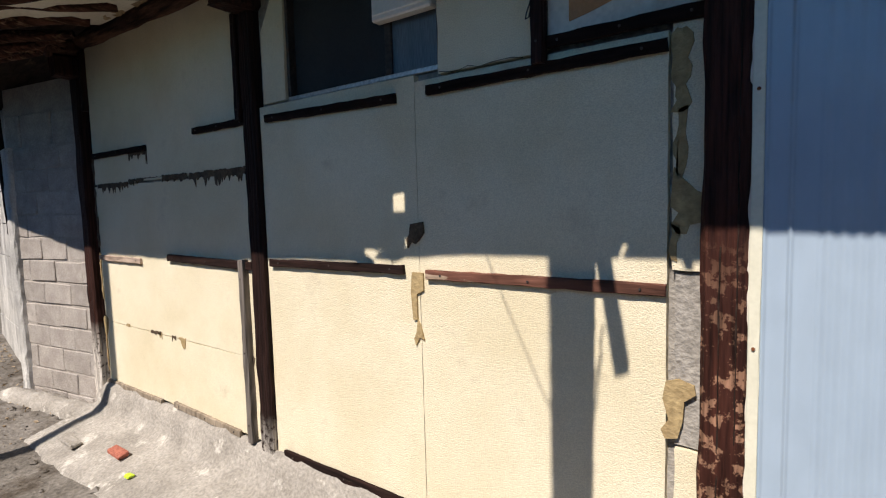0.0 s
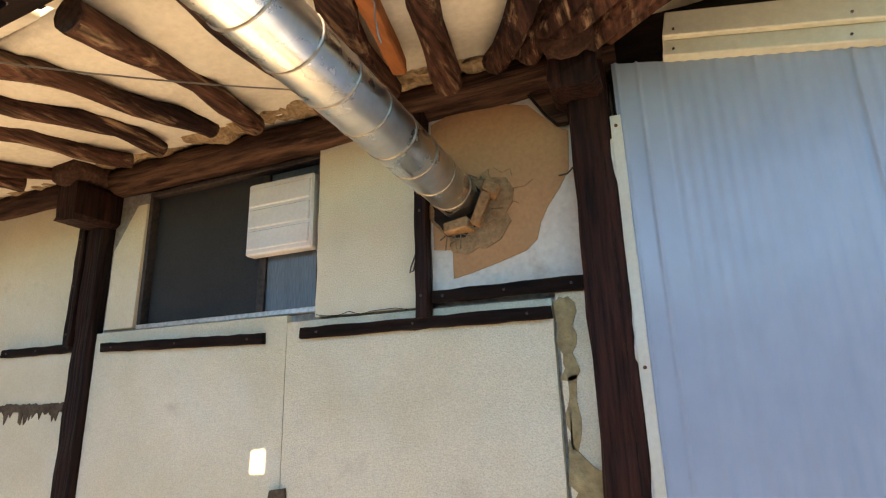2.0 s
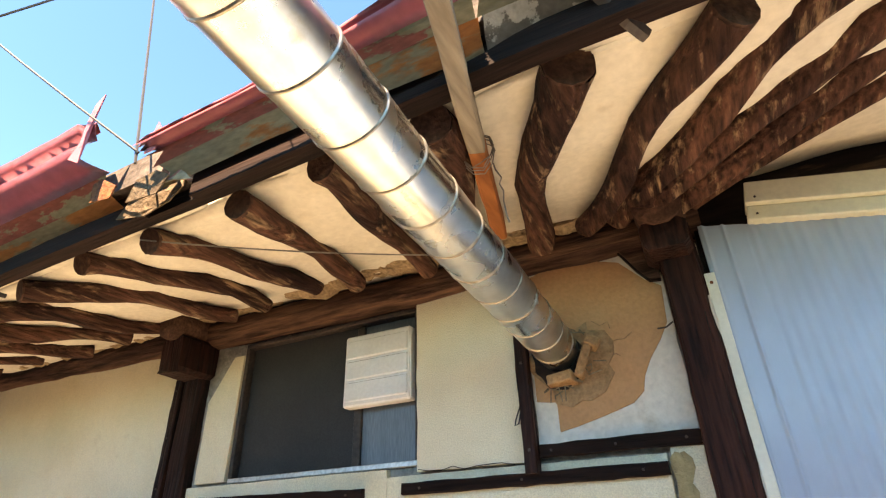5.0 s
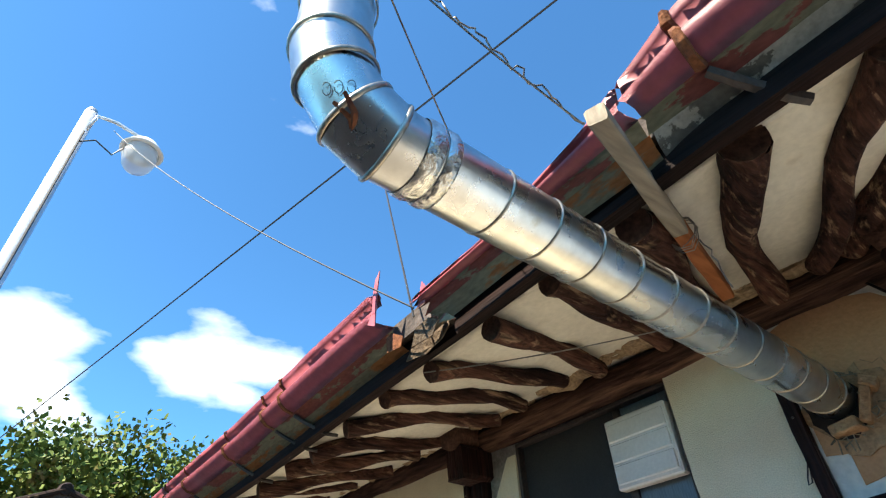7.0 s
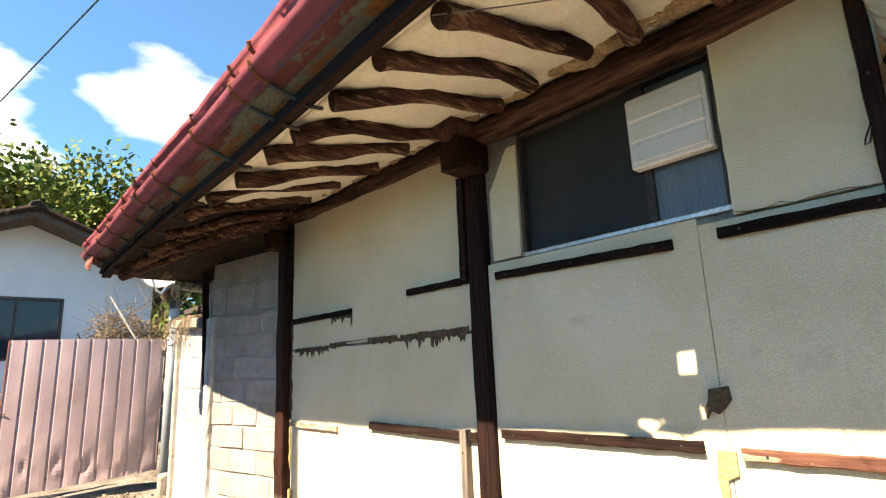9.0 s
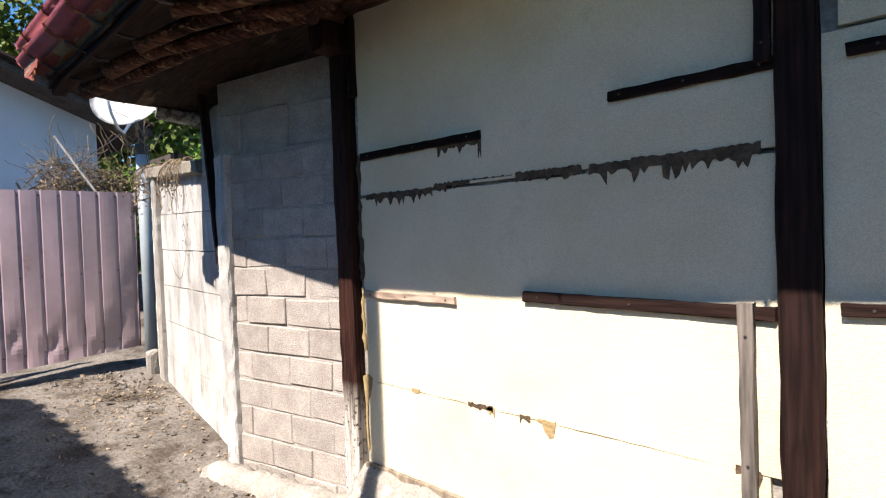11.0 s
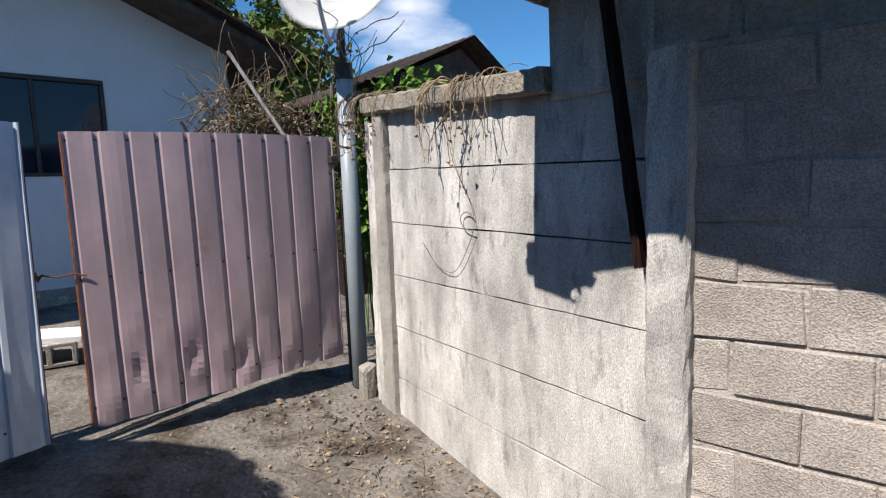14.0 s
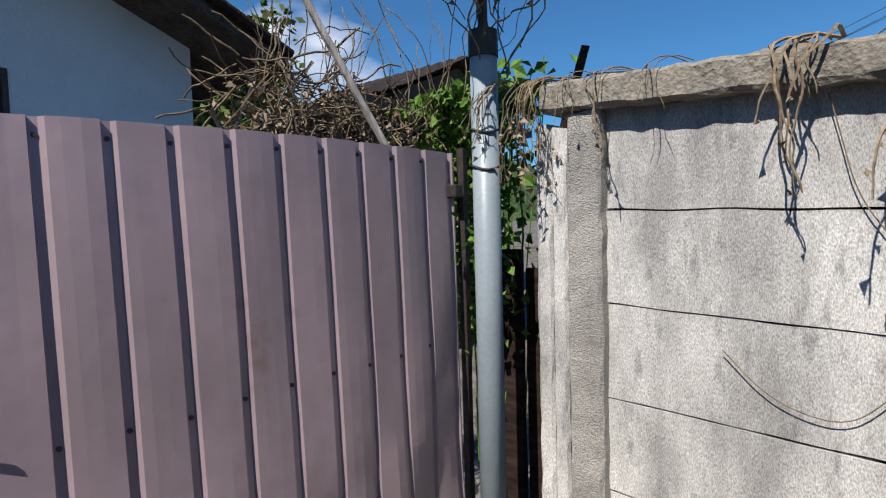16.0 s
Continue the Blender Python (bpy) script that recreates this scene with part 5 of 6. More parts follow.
for sgn in (1, -1):
    bm = bmesh.new()
    y1 = 3.35 if sgn > 0 else -3.6
    z1 = 4.56 - SLOPE * abs(y1 - 0.5)
    vs = [bm.verts.new(c) for c in ((-12.6, 0.5, 4.46), (-12.6, y1, z1 - 0.10), (-12.6, y1, z1 + 0.03), (-12.6, 0.5, 4.59), (-19, 0.5, 4.46), (-19, y1, z1 - 0.10), (-19, y1, z1 + 0.03), (-19, 0.5, 4.59))]
    for q in ((0, 1, 2, 3), (4, 7, 6, 5), (0, 4, 5, 1), (3, 2, 6, 7), (1, 5, 6, 2), (0, 3, 7, 4)):
        bm.faces.new([vs[k] for k in q])
    bmesh.ops.recalc_face_normals(bm, faces=bm.faces[:])
    part("roof", bm, ROOF_DARK, house, "dark tiled roof slope")
    bm = bmesh.new()
    tube(bm, [(-12.55, 0.5, 4.62), (-12.55, 0.5 + (y1 - 0.5) * 0.5, 4.62 - SLOPE * abs(y1 - 0.5) * 0.5), (-12.55, y1, 4.62 - SLOPE * abs(y1 - 0.5))], 0.055, 8, wobble=0.1)
    part("verge", bm, BOARD_DARK, house, "dark verge tiles")
part("ridge_end", tube(bmesh.new(), [(-12.5, 0.5, 4.62), (-12.75, 0.5, 4.66)], [0.10, 0.13], 10, wobble=0.1), BOARD_DARK, house, "ridge end tile")
part("ridge", tube(bmesh.new(), [(-12.6, 0.5, 4.62), (-19, 0.5, 4.62)], 0.09, 8), ROOF_DARK, house)
w2 = part("window_frame", box(bmesh.new(), HWX - 0.06, HWX + 0.015, -0.33, 1.15, 3.02, 3.07, bevel=0.004), DARK_STEEL, house)
for y0, y1, z0, z1 in [(-0.33, 1.15, 1.90, 1.945), (-0.33, -0.285, 1.945, 3.02), (1.105, 1.15, 1.945, 3.02), (0.40, 0.44, 1.945, 3.02)]:
    part("window_frame", box(bmesh.new(), HWX - 0.06, HWX + 0.015, y0, y1, z0, z1, bevel=0.004), DARK_STEEL, house)
for y0, y1 in ((-0.285, 0.40), (0.44, 1.105)):
    part("pane", box(bmesh.new(), HWX - 0.05, HWX - 0.04, y0, y1, 1.945, 3.02), GLASS, house, "dark glass pane")
# flat dark panel in place of the room's shade
part("room_shade", box(bmesh.new(), HWX - 0.10, HWX - 0.07, -0.31, 1.13, 1.92, 3.04), BOARD_DARK, house, "dark panel standing in for the unlit room behind glass")
part("footing", box(bmesh.new(), HWX, HWX + 0.03, -3.0, 2.70, 0.1, 0.55), CEMENT, house, "brownish cement footing")

# ---- roofs further off ----
far = thing("far_house", "far dark house with a corrugated gable roof", "house")
bm = bmesh.new()
a = [bm.verts.new((-13.5, y, z)) for y, z in ((5.9, 0), (8.4, 0), (8.4, 3.7), (7.45, 4.35), (5.9, 3.7))]
b = [bm.verts.new((-16.0, v.co.y, v.co.z)) for v in a]
bm.faces.new(a)
bm.faces.new(b[::-1])
for i in range(5):
    bm.faces.new((a[i], b[i], b[(i + 1) % 5], a[(i + 1) % 5]))
part("wall", bm, ROOF_DARK, far)
for y0, z0, y1, z1 in ((7.45, 4.52, 5.6, 3.66), (7.45, 4.52, 8.8, 3.66)):
    bm = bmesh.new()
    n = 60
    vs = []
    for i in range(n + 1):
        x = -13.1 - 3.2 * i / n
        dz = 0.02 * math.sin(i * 1.3)
        vs.append([bm.verts.new((x, y0, z0 + dz)), bm.verts.new((x, y1, z1 + dz))])
    for p, q in zip(vs, vs[1:]):
        bm.faces.new((p[0], q[0], q[1], p[1]))
    bmesh.ops.solidify(bm, geom=bm.faces[:], thickness=0.03)
    part("roof", bm, ROOF_DARK, far, "corrugated roof slope")
shed = thing("far_shed", "low dark-roofed shed behind the fence", "shed")
part("wall", box(bmesh.new(), -12.6, -11.6, 3.4, 5.6, 0, 2.75), BOARD_DARK, shed)
part("roof", box(bmesh.new(), -12.9, -11.2, 3.1, 5.9, 2.72, 2.82, m=Matrix.Translation((0, 0, 0)) @ pose(0, 0, 0)), ROOF_DARK, shed, "dark roof")
# ---- house across the yard (behind the camera) ----
opp = thing("wall_opposite", "plain unseen house wall across the yard, with a low run added to cut fill light", "wall", kind="structure")
bm = bmesh.new()
# tall part casts the ground shadow; the low run beyond x=-5.2 only blocks fill light
prism(bm, [(-10.6, -0.5), (4.0, -0.5), (4.0, 2.55), (-5.2, 2.55), (-5.2, 4.10), (-8.75, 4.10), (-8.9, 3.98), (-9.2, 3.70), (-9.6, 3.20), (-10.6, 2.2)], -2.7, -2.4)
for x in (-8.6, -8.3, -8.0, -7.7, -7.4, -7.1, -6.8, -6.5, -6.2, -5.9):
    box(bm, x, x + 0.14, -2.6, -2.38, 4.06, 4.13)
part("core", bm, UNSEEN_WALL, opp)
side = thing("wall_yard_end", "plain unseen wall added to close the yard", "wall", kind="structure")
# unseen end wall, added to close the yard
part("core", box(bmesh.new(), 4.0, 4.2, -2.4, 3.4, -0.5, 3.0), UNSEEN_WALL, side)

# ---- street lamp ----
lamp = thing("street_lamp", "galvanised street lamp pole with a bell-shaped glass lantern", "lamp")
LX, LY = -4.90, -1.04
part("pole", tube(bmesh.new(), [(LX, LY, -0.4), (LX, LY, 6.22)], 0.06, 16), STEEL, lamp, smooth=True)
part("pole_cap", tube(bmesh.new(), [(LX, LY, 6.22), (LX, LY, 6.27)], [0.062, 0.045], 16), ALU, lamp)
HX, HY, HZ = -4.85, -0.50, 5.9
part("arm", tube(bmesh.new(), [(LX + 0.03, LY + 0.03, 5.95), (LX + 0.06, LY + 0.07, 6.16), (LX + 0.04, LY + 0.22, 6.20), (HX, HY - 0.10, 6.14), (HX, HY, 6.11)], 0.018, 8), STEEL, lamp, smooth=True)


def lathe(bm, prof, x, y, seg=24):
    rows_ = [[bm.verts.new((x + r * math.cos(2 * math.pi * k / seg), y + r * math.sin(2 * math.pi * k / seg), z)) for k in range(seg)] for r, z in prof]
    for a_, b_ in zip(rows_, rows_[1:]):
        for k in range(seg):
            bm.faces.new((a_[k], a_[(k + 1) % seg], b_[(k + 1) % seg], b_[k]))
    bm.faces.new(rows_[0][::-1])
    bm.faces.new(rows_[-1])
    return bm


part("hood", lathe(bmesh.new(), [(0.04, 6.13), (0.075, 6.08), (0.12, 6.06), (0.185, 5.97), (0.205, 5.94), (0.175, 5.935)], HX, HY), DISH, lamp, "pale hood", smooth=True)
part("lantern", lathe(bmesh.new(), [(0.165, 5.935), (0.158, 5.83), (0.135, 5.745), (0.10, 5.705), (0.02, 5.695)], HX, HY), LAMP_GLASS, lamp, "clear glass lantern", smooth=True)
part("bulb", lathe(bmesh.new(), [(0.02, 5.93), (0.04, 5.86), (0.045, 5.82), (0.012, 5.77)], HX, HY, 10), DISH, lamp)
part("wiring", tube(bmesh.new(), [(LX + 0.06, LY + 0.02, 5.75), (LX + 0.12, LY + 0.15, 5.80), (LX + 0.1, LY + 0.32, 5.72), (LX + 0.1, LY + 0.38, 5.85), (HX - 0.05, HY - 0.10, 5.98)], 0.008, 5), CABLE, lamp)
part("wiring", tube(bmesh.new(), [(LX + 0.07, LY + 0.03, 0.5), (LX + 0.07, LY + 0.03, 5.9)], 0.010, 5), CABLE, lamp)


# ---- cables ----
def cable(a, b, sag=0.0, r=0.005, material=CABLE, label="thin black overhead cable", name="cable", n=14):
    a, b = Vector(a), Vector(b)
    pts = [a.lerp(b, i / n) - Vector((0, 0, sag * 4 * (i / n) * (1 - i / n))) for i in range(n + 1)]
    ob = part(name, tube(bmesh.new(), pts, r, 5), material)
    return tagged(ob, label, "cable", group="overhead cables")


cable((-28.0, -3.97, 5.06), (3.0, 2.72, 6.14), 0.0, 0.010, label="thick black overhead cable")
cable((HX - 0.05, HY - 0.3, 6.12), (-1.68, 0.62, 2.80), 0.12, 0.004, label="thin wire from lamp to gutter")
cable((-1.68, 0.62, 2.76), (-2.3, 0.75, 4.5), 0, 0.005, label="wire rising from the broken gutter")
cable((-1.92, 0.84, 2.675), (-1.05, 1.66, 2.77), 0.02, 0.003, WIRE, "thin wire slung under the eaves")
cable((-0.70, -0.16, 3.02), (-0.66, 0.47, 2.79), 0.02, 0.003, WIRE, "wire from flue pipe to timber")
cable((-0.70, -0.16, 2.95), (-1.2, 0.60, 2.95), 0.02, 0.0025, WIRE, "wire from flue pipe to roof")
for za, zb in ((5.62, 5.16), (5.30, 5.10), (5.42, 5.02)):
    cable((-4.0, 14.0, za + 1.6), (-13.0, 14.0, zb - 1.35), 0.05, 0.008, label="thin far overhead wire")
rod = thing("steel_rod", "dark steel rod standing up behind the gate top", "rod")
part("bar", tube(bmesh.new(), [(-9.60, 1.00, 1.70), (-9.61, 0.97, 2.02), (-9.63, 0.92, 2.13)], 0.011, 6), DARK_STEEL, rod)
cable((-9.61, 0.98, 2.03), (-12.5, 2.95, 3.42), 0.05, 0.007, label="black wire from gate rod to house eaves")
wr = random.Random(3)
pts = [Vector((-0.70, -0.16, 3.02)).lerp(Vector((-0.66, 0.47, 2.79)), i / 40) + Vector((wr.uniform(-1, 1), wr.uniform(-1, 1), wr.uniform(-1, 1))) * 0.010 for i in range(41)]
tagged(part("twisted_wire", tube(bmesh.new(), pts, 0.003, 5), WIRE), "twisted wire tying the flue pipe to the timber", "wire")
tangle = thing("wire_tie", "wire tie wrapped round the prop timber", "wire")
for k in range(4):
    c = P0.lerp(P1, 0.54 + 0.012 * k)
    bm = bmesh.new()
    tube(bm, [c + Vector((0.05 * math.cos(a * 0.7), wr.uniform(-0.012, 0.012), 0.058 * math.sin(a * 0.7))) for a in range(10)], 0.002, 4)
    part("loop", bm, WIRE, tangle)
bm = bmesh.new()
tube(bm, [P0.lerp(P1, 0.56) + Vector((0.05 + wr.uniform(-0.01, 0.01), 0.01 * i, -0.05 - 0.02 * i + wr.uniform(-0.006, 0.006))) for i in range(9)], 0.0025, 4)
part("tail", bm, WIRE, tangle)


# ---- vines ----
def leaf_mesh(bm, c, size, r, fold=0.25, wide=0.36):
    """One small folded leaf."""
    d = Vector((r.uniform(-1, 1), r.uniform(-1, 1), r.uniform(-1, 0.6))).normalized()
    s = d.cross(Vector((r.uniform(-1, 1), r.uniform(-1, 1), r.uniform(-1, 1)))).normalized()
    n = d.cross(s)
    a, b = bm.verts.new(c), bm.verts.new(c + d * size)
    p, q = bm.verts.new(c + d * size * 0.45 + s * size * wide + n * size * fold), bm.verts.new(c + d * size * 0.45 - s * size * wide + n * size * fold)
    bm.faces.new((a, p, b))
    bm.faces.new((a, b, q))


def wander(r, start, step, n, drift, wild):
    p, d = Vector(start), Vector(drift).normalized()
    out = [p.copy()]
    for _ in range(n):
        d = (d + Vector((r.uniform(-1, 1), r.uniform(-1, 1), r.uniform(-1, 1))) * wild + Vector(drift) * 0.25).normalized()
        p = p + d * step
        out.append(p.copy())
    return out


vr = random.Random(11)


def behind_gate(y, back):
    return -9.80 + 0.245 * (y - 0.19) - 0.08 - back


heap = thing("dry_vine_heap", "tangled heap of dry brown vines behind the gate top", "vines", kind="stuff")
bm = bmesh.new()
for k in range(460):
    y = vr.uniform(1.18, 2.08)
    high = 2.05 + 0.48 * (1 - abs(y - 1.35) / 0.9)
    w = wander(vr, (behind_gate(y, vr.uniform(0.05, 0.5)), y, vr.uniform(1.75, high)), 0.04, vr.randint(6, 12), (vr.uniform(-1, 1), vr.uniform(-1, 1), vr.uniform(-0.9, 0.8)), 0.45)
    for p in w:
        p.x = min(p.x, behind_gate(p.y, 0.03))
    tube(bm, w, vr.uniform(0.002, 0.0055), 4, cap=False)
for k in range(22):
    y = vr.uniform(1.2, 2.2)
    w = wander(vr, (behind_gate(y, 0.1), y, vr.uniform(2.1, 2.3)), 0.05, vr.randint(8, 15), (vr.uniform(-0.5, 0.2), vr.uniform(-0.5, 0.5), 1.0), 0.35)
    tube(bm, w, vr.uniform(0.002, 0.004), 4, cap=False)
part("stems", bm, DRY_VINE, heap)
bm = bmesh.new()
for k in range(900):
    y = vr.uniform(1.15, 2.0)
    leaf_mesh(bm, Vector((behind_gate(y, vr.uniform(0.1, 0.5)), y, vr.gauss(2.08, 0.12))), vr.uniform(0.025, 0.06), vr, 0.4)
part("leaves", bm, DRY_LEAF, heap)
stick = thing("old_stick", "weathered grey stick in the vine heap", "stick")
part("bar", rough_box(bmesh.new(), -0.018, 0.018, -0.012, 0.012, 0, 0.75, rough=0.004), PALE_WOOD, stick)
stick.matrix_world = Matrix.Translation((-9.42, 1.62, 2.0)) @ Vector((-0.12, -0.33, 0.6)).to_track_quat("Z", "Y").to_matrix().to_4x4()
stump = thing("old_stick", "dark charred stick standing behind the coping", "stick")
part("bar", rough_box(bmesh.new(), -0.018, 0.018, -0.018, 0.018, 0, 0.52, rough=0.004), BOARD_DARK, stump)
stump.matrix_world = Matrix.Translation((-8.93, 2.20, 1.98)) @ Vector((0.13, 0.06, 0.5)).to_track_quat("Z", "Y").to_matrix().to_4x4()


def fence_point(u, out, z):
    return fence.matrix_world @ Vector((u, out, z))


def rounded(pts, times=3):
    """The same line with its corners cut round."""
    pts = [Vector(p) for p in pts]
    for _ in range(times):
        out = [pts[0]]
        for a, b in zip(pts, pts[1:]):
            out += [a.lerp(b, 0.25), a.lerp(b, 0.75)]
        pts = out + [pts[-1]]
    return pts


def cascade(u, spread, count, length, thick=0.0035, leafy=0.5, start=2.175):
    """Withered stems that creep along the coping and hang down the fence face."""
    clump = thing("hanging_vine", "dry withered vine hanging over the coping", "vines", group="hanging vines", kind="stuff")
    bm, lm = bmesh.new(), bmesh.new()
    for j in range(count):
        u0 = u + vr.gauss(0, spread)
        a, b = u0 + vr.uniform(-0.12, 0.12), u0 + vr.uniform(-0.06, 0.06)
        up = 0.09 + COPE * (u + 2.15)
        top = [fence_point(a, 0.02, 2.17 + up), fence_point((a + b) / 2, -0.04, start + up + vr.uniform(-0.005, 0.025)), fence_point(b, -0.09, 2.16 + up), fence_point(u0 + vr.uniform(-0.02, 0.02), -0.10 - vr.uniform(0, 0.05), 2.09 + up)]
        down = wander(vr, top[-1], 0.035, vr.randint(length // 3, length), (vr.uniform(-0.3, 0.3), vr.uniform(-0.1, 0.1), -1.0), 0.38)
        for p in down:
            p.y = min(p.y, 1.705 + 0.126 * (-6.46 - p.x) - 0.012)
        line = rounded(top + down[1:], 1)
        n_ = len(line)
        r0 = thick * vr.uniform(0.5, 1.3)
        tube(bm, line, [r0 * (1 - 0.6 * i / n_) for i in range(n_)], 4, cap=False)
        for p in down[3:]:
            if vr.random() < leafy * 0.5:
                leaf_mesh(lm, p, vr.uniform(0.015, 0.04), vr, 0.6, 0.18)
    part("stems", bm, DRY_VINE, clump)
    part("leaves", lm, DRY_LEAF, clump)


cascade(-2.44, 0.04, 22, 13, 0.003, 1.0)
cascade(-2.26, 0.02, 4, 8, 0.0025)
cascade(-1.50, 0.045, 8, 11, 0.0052, 0.6)
cascade(-1.22, 0.035, 6, 13, 0.0055, 1.0)
cascade(-1.92, 0.02, 3, 6, 0.003)
cascade(-2.13, 0.015, 4, 9, 0.003, 0.9)
cascade(-0.97, 0.06, 8, 9, 0.0035, 0.5)
cascade(-2.70, 0.08, 12, 8, 0.003, 1.0, 2.20)
loop = thing("hanging_vine", "thin bare vine loop hanging against the fence", "vines", group="hanging vines")
bm = bmesh.new()
tube(bm, rounded([fence_point(u, -0.02, z) for u, z in ((-1.42, 2.05), (-1.39, 1.93), (-1.35, 1.75), (-1.26, 1.61), (-1.17, 1.48), (-1.155, 1.40), (-1.17, 1.33), (-1.29, 1.15), (-1.37, 1.08), (-1.48, 1.085), (-1.59, 1.13), (-1.71, 1.25))]), 0.0019, 5)
part("stem", bm, DRY_VINE, loop)
bm = bmesh.new()
tube(bm, rounded([fence_point(u, -0.022, z) for u, z in ((-1.16, 1.34), (-1.27, 1.36), (-1.29, 1.43), (-1.22, 1.46), (-1.16, 1.42))]), 0.003, 5)
part("stem", bm, DRY_VINE, loop)

mast_vine = thing("mast_vine", "bare dry vine climbing round the dish mast", "vines", kind="stuff")
bm, lm = bmesh.new(), bmesh.new()
for j in range(20):
    w = wander(vr, (-9.15 + vr.uniform(-0.1, 0.1), 2.0 + vr.uniform(-0.1, 0.1), 2.2 + vr.uniform(0, 0.5)), 0.05, vr.randint(8, 20), (vr.uniform(-0.4, 0.5), vr.uniform(-0.6, 0.4), 0.7), 0.5)
    tube(bm, w, vr.uniform(0.002, 0.005), 4, cap=False)
    for p in w[::3]:
        if vr.random() < 0.2:
            leaf_mesh(lm, p, vr.uniform(0.02, 0.05), vr, 0.5, 0.2)
part("stems", bm, DRY_VINE, mast_vine)
part("leaves", lm, DRY_LEAF, mast_vine)
green = thing("green_creeper", "fresh green creeper behind the pole and coping", "vines", kind="stuff")
bm = bmesh.new()
for k in range(2200):
    c = Vector((vr.gauss(-9.50, 0.16), vr.gauss(2.30, 0.14), 2.36 - 1.3 * vr.random() ** 2))
    leaf_mesh(bm, c, vr.uniform(0.035, 0.085), vr, 0.15)
for k in range(300):
    c = Vector((vr.gauss(-9.85, 0.17), vr.gauss(3.22, 0.17), vr.gauss(2.62, 0.07)))
    leaf_mesh(bm, c, vr.uniform(0.07, 0.13), vr, 0.15)
part("leaves", bm, LEAF, green)
bm = bmesh.new()
for k in range(14):
    tube(bm, wander(vr, (-9.5 + vr.uniform(-0.2, 0.2), 2.36 + vr.uniform(-0.06, 0.2), 0.3), 0.12, 16, (0, 0, 1), 0.10), 0.006, 5, cap=False)
for k in range(8):
    tube(bm, wander(vr, (-9.85 + vr.uniform(-0.2, 0.2), 3.2, 0.3), 0.13, 17, (0, 0, 1), 0.1), 0.005, 5, cap=False)
part("stems", bm, LEAF, green)


# ---- trees ----
def tree(x, y, height, spread, seed, label, leaves=10000, size=0.24):
    r = random.Random(seed)
    t = thing("tree", label, "tree", group="trees beyond the houses")
    z0 = ground_z(x, y)
    bm = bmesh.new()
    trunk = wander(r, (x, y, z0), height * 0.09, 8, (0, 0, 1), 0.08)
    tube(bm, trunk, [0.16 * (1 - 0.1 * i) for i in range(9)], 8)
    tips = []
    for k in range(34):
        s = trunk[r.randint(3, 8)]
        a = r.uniform(0, 2 * math.pi)
        limb = wander(r, s, spread * 0.17, 6, (math.cos(a), math.sin(a), r.uniform(0.2, 1.3)), 0.25)
        tube(bm, limb, [0.055 * (1 - 0.13 * i) for i in range(7)], 5, cap=False)
        tips += limb[2:]
    part("trunk", bm, BARK, t)
    verts, faces = [], []
    for k in range(leaves):
        c = r.choice(tips) + Vector((r.gauss(0, 1), r.gauss(0, 1), r.gauss(0, 1))) * spread * 0.11
        d = Vector((r.uniform(-1, 1), r.uniform(-1, 1), r.uniform(-1, 1))).normalized() * size * r.uniform(0.6, 1.3)
        e = d.cross(Vector((r.uniform(-1, 1), r.uniform(-1, 1), r.uniform(-1, 1)))).normalized() * size * 0.34
        i = len(verts)
        verts += [c, c + d * 0.5 + e, c + d, c + d * 0.5 - e]
        faces.append((i, i + 1, i + 2, i + 3))
    me = bpy.data.meshes.new("crown")
    me.from_pydata(verts, [], faces)
    me.materials.append(TREE_LEAF)
    crown = new("crown", me)
    crown.parent = t
    return t


tree(-23, 0.4, 7.6, 3.4, 1, "leafy yellow-green tree behind the white house")
tree(-24, 3.2, 7.8, 3.4, 2, "leafy olive-green tree behind the white house")
tree(-22, -2.0, 7.8, 1.5, 3, "slim upright green tree behind the white house", 5000)
tree(-24, -5.5, 6.5, 3.0, 4, "green tree behind the white house")
tree(-21, 5.8, 6.6, 2.8, 5, "dense dark green tree behind the gate", 16000)
tree(-27, 12.5, 4.6, 2.4, 6, "dense green tree beyond the sheds", 12000)
bm = bmesh.new()
hg = []
for i in range(60):
    a = math.radians(60 + 150 * i / 59)
    top = 11 + 5 * noise.noise((i * 0.12, 0, 0)) + 1.2 * noise.noise((i * 0.9, 1, 0))
    hg.append([bm.verts.new((math.cos(a) * d, math.sin(a) * d, z + 0.9 * noise.noise((i * 1.7, d, z)))) for d, z in ((70, 0), (82, top * 0.5), (100, top), (130, top * 0.6))])
for p, q in zip(hg, hg[1:]):
    for k in range(3):
        bm.faces.new((p[k], q[k], q[k + 1], p[k + 1]))
bmesh.ops.subdivide_edges(bm, edges=bm.edges[:], cuts=3, use_grid_fill=True)
for v in bm.verts:
    v.co.z += 1.1 * noise.noise(v.co * 0.5) + 0.8 * noise.noise(v.co * 1.3)
tagged(part("backdrop_hill", bm, HILL), "far wooded green hillside", "hill", kind="structure")

# ---- litter on the ground ----
lr = random.Random(21)
litter = thing("leaf_litter", "dry leaves and straw strewn over the yard", "litter", kind="stuff")
bm = bmesh.new()
for k in range(650):
    x = lr.uniform(-9.4, -5.0) if k % 3 else lr.gauss(-8.3, 0.7)
    y = lr.uniform(0.2, 1.85) if k % 3 else lr.gauss(1.45, 0.3)
    y = min(y, 1.62 + 0.15 * max(0, -6.46 - x))
    leaf_mesh(bm, Vector((x, y, ground_z(x, y) + 0.012)), lr.uniform(0.015, 0.05), lr, 0.2)
part("leaves", bm, DRY_LEAF, litter)
gravel = thing("gravel", "small stones and crumbs on the yard", "gravel", kind="stuff")
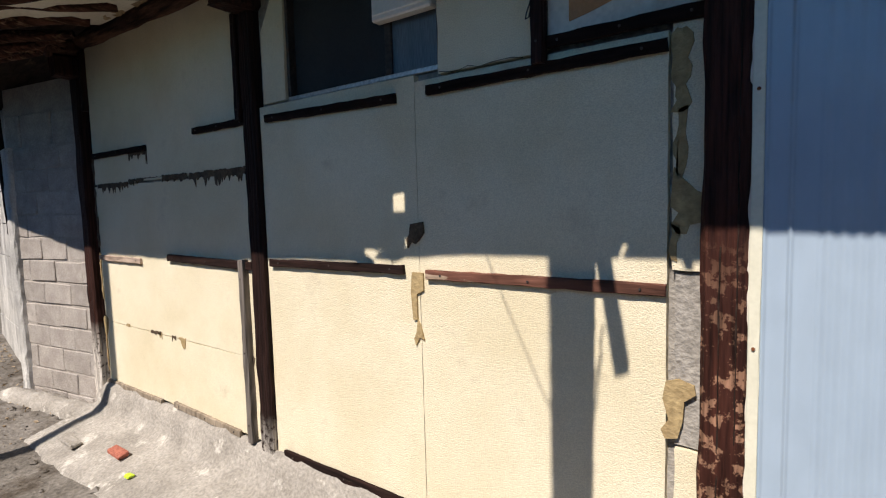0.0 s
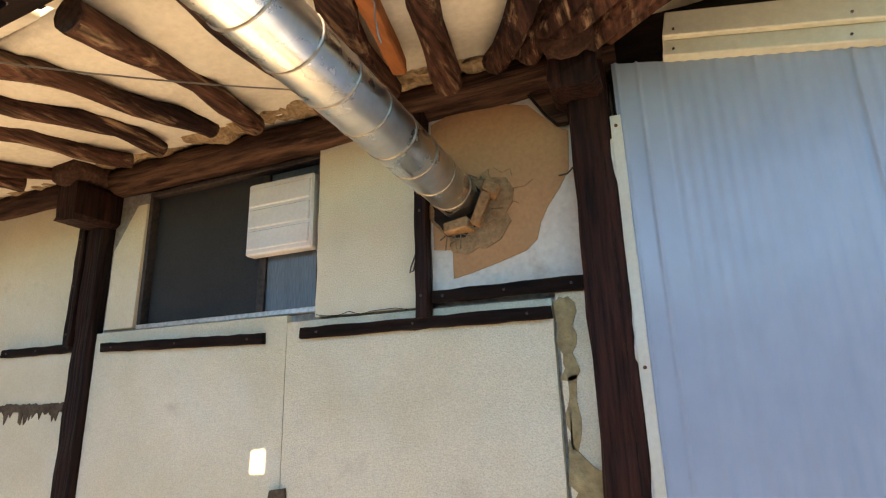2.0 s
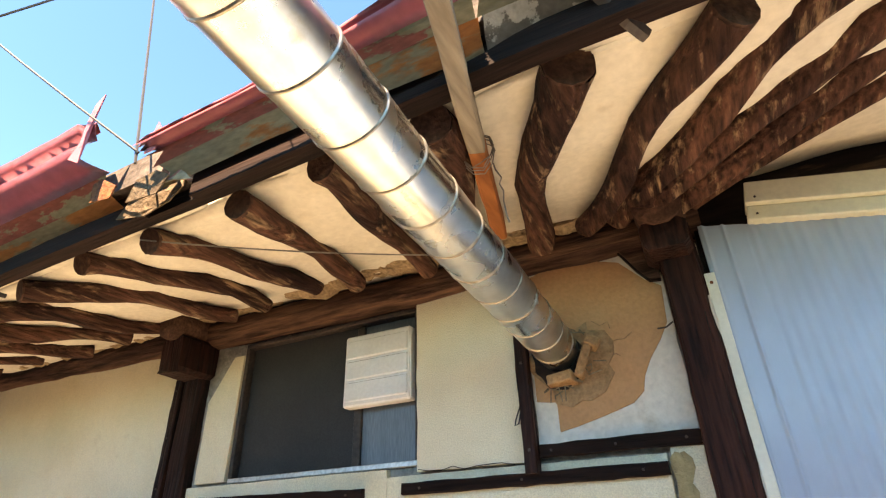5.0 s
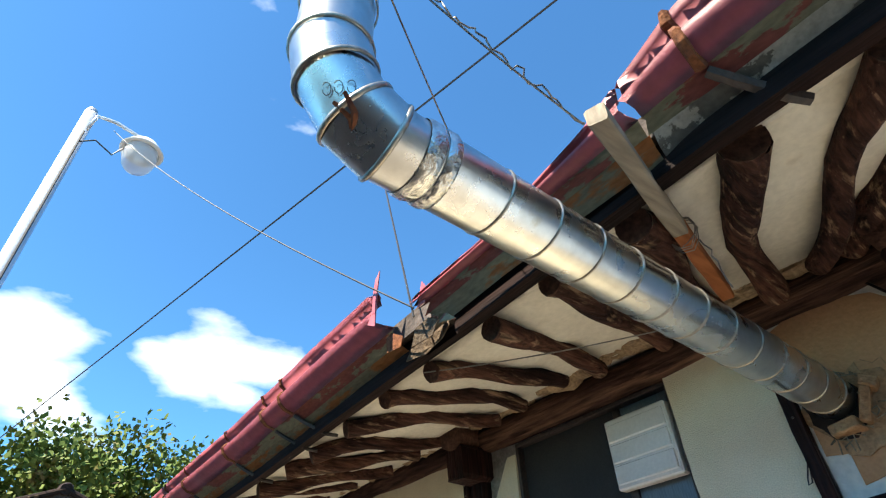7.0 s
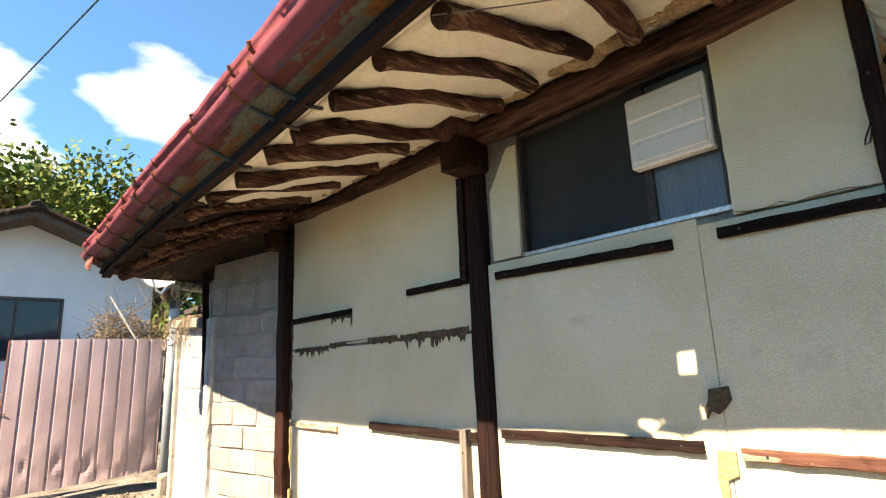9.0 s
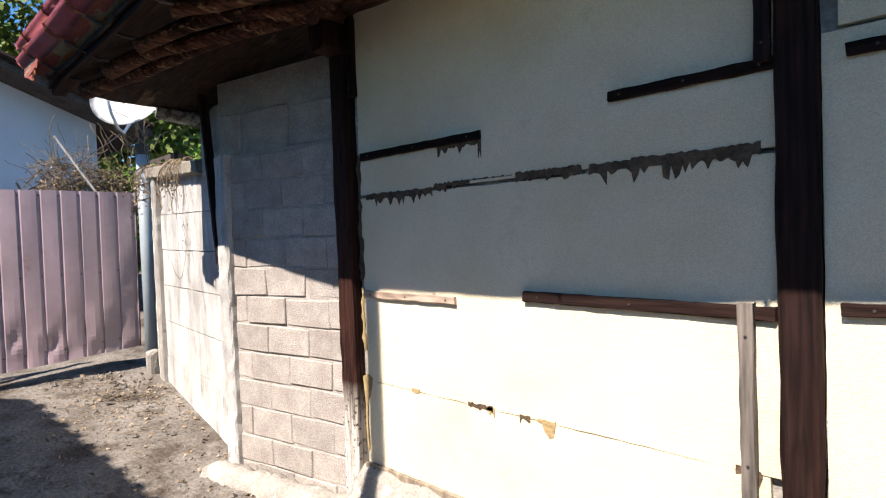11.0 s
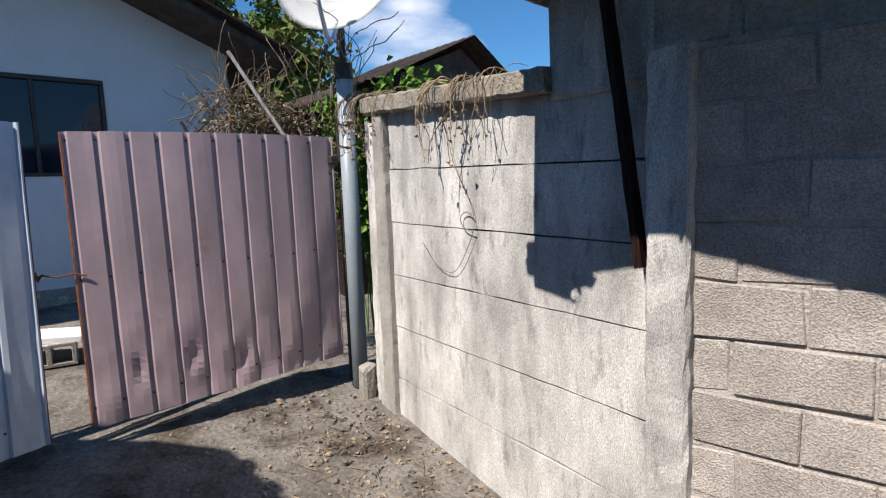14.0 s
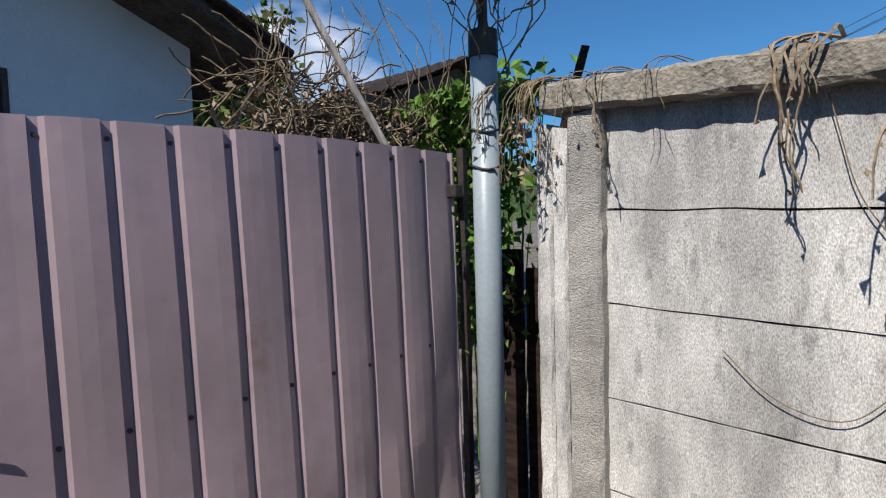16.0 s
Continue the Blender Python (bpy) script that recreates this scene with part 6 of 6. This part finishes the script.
verts, faces = [], []
for k in range(900):
    x, y = lr.uniform(-9.4, -2.4), lr.uniform(0.1, 1.75)
    s = lr.uniform(0.004, 0.013) if k % 25 else lr.uniform(0.015, 0.035)
    c = Vector((x, y, ground_z(x, y) + s * 0.3))
    i = len(verts)
    verts += [c + Vector(d) * s * lr.uniform(0.7, 1.3) for d in ((1, 0, 0), (0, 1, 0), (-1, 0, 0), (0, -1, 0), (0, 0, 0.7), (0, 0, -0.5))]
    faces += [(i, i + 1, i + 4), (i + 1, i + 2, i + 4), (i + 2, i + 3, i + 4), (i + 3, i, i + 4), (i + 1, i, i + 5), (i + 2, i + 1, i + 5), (i + 3, i + 2, i + 5), (i, i + 3, i + 5)]
me = bpy.data.meshes.new("stones")
me.from_pydata(verts, [], faces)
me.materials.append(GROUND)
ob = new("stones", me)
ob.parent = gravel
rubble = thing("rubble_patch", "crumbled rubble and twigs at the foot of the fence post", "rubble", kind="stuff")
bm = bmesh.new()
for k in range(150):
    x, y = lr.gauss(-8.5, 0.35), min(1.85, lr.gauss(1.55, 0.18))
    s = 0.006 + 0.02 * lr.random() ** 3
    box(bm, -s, s, -s * 0.7, s * 0.7, -s * 0.3, s * 0.5, rough=s * 0.35, m=pose(x, y, ground_z(x, y) + s * 0.3, lr.uniform(-30, 30), lr.uniform(-30, 30), lr.uniform(0, 180)))
part("crumbs", bm, GROUND, rubble)
bm = bmesh.new()
for k in range(110):
    x, y = lr.gauss(-8.4, 0.5), min(1.85, lr.gauss(1.4, 0.25))
    tube(bm, wander(lr, (x, y, ground_z(x, y) + 0.015), 0.03, lr.randint(2, 6), (lr.uniform(-1, 1), lr.uniform(-1, 1), 0.0), 0.2), 0.0022, 4, cap=False)
part("twigs", bm, DRY_VINE, rubble)
for x, y, material, lab, sx, sy in [(-3.68, 1.42, LIME, "bright lime-green plastic scrap on the ground", 0.03, 0.02), (-4.05, 1.50, BRICK_CHIP, "broken red brick chip on the ground", 0.09, 0.035), (-4.6, 1.40, CEMENT, "flat chip of pale cement on the ground", 0.10, 0.04)]:
    t = thing("ground_scrap", lab, "scrap")
    bm = bmesh.new()
    box(bm, -sx, sx, -sy, sy, -0.01, 0.02, bevel=0.006, rough=0.012)
    part("piece", bm, material, t)
    t.location = (x, y, -0.245 - 0.27 * (1.53 - y) + 0.02)
cinder = thing("concrete_block", "hollow grey concrete block lying beyond the gate", "block")
bm = bmesh.new()
for b in [(-0.2, 0.2, -0.1, -0.07, 0, 0.19), (-0.2, 0.2, 0.07, 0.1, 0, 0.19), (-0.2, -0.165, -0.07, 0.07, 0, 0.19), (-0.02, 0.02, -0.07, 0.07, 0, 0.19), (0.165, 0.2, -0.07, 0.07, 0, 0.19)]:
    box(bm, *b, bevel=0.004)
bmesh.ops.transform(bm, matrix=pose(0, 0, 0.1, 90, 0, 0), verts=bm.verts[:])
part("body", bm, CEMENT, cinder)
cinder.matrix_world = pose(-11.3, 0.15, ground_z(-11.3, 0.15), 0, 0, 80)
slab = thing("foam_board", "white foam board lying on the block", "board")
part("board", box(bmesh.new(), -0.35, 0.35, -0.2, 0.2, 0, 0.06, bevel=0.006), DISH, slab)
slab.matrix_world = pose(-11.4, 0.1, ground_z(-11.3, 0.15) + 0.2, 0, 3, 70)

# ---- blocks of the block wall ----
br = random.Random(31)
for k, (z0, z1) in enumerate(zip(COURSES, COURSES[1:])):
    tall = z1 - z0
    x = 0.0 if k % 2 else -0.20
    edges = [0.05]
    while x > -1.13:
        if x < -0.03:
            edges.append(x)
        x -= 0.40 + br.uniform(-0.012, 0.012)
    edges.append(-1.15)
    for a, b in zip(edges, edges[1:]):
        bm = bmesh.new()
        j = 0.0035
        box(bm, b + j, a - j, -0.0145 + br.uniform(-0.004, 0.004), 0.05, z0 + j + br.uniform(0, 0.007), z1 - j - br.uniform(0, 0.007), bevel=0.006, rough=0.010)
        part("block", bm, BLOCK, block_wall)
for a, b in ((0.05, -0.52), (-0.54, -1.02), (-1.04, -1.28)):
    bm = bmesh.new()
    box(bm, b + 0.008, a - 0.008, 0.012, 0.08, 2.06, 2.33 + 0.03 * abs(b), bevel=0.01, rough=0.006)
    part("block", bm, MORTAR, block_wall, "pale smooth block")
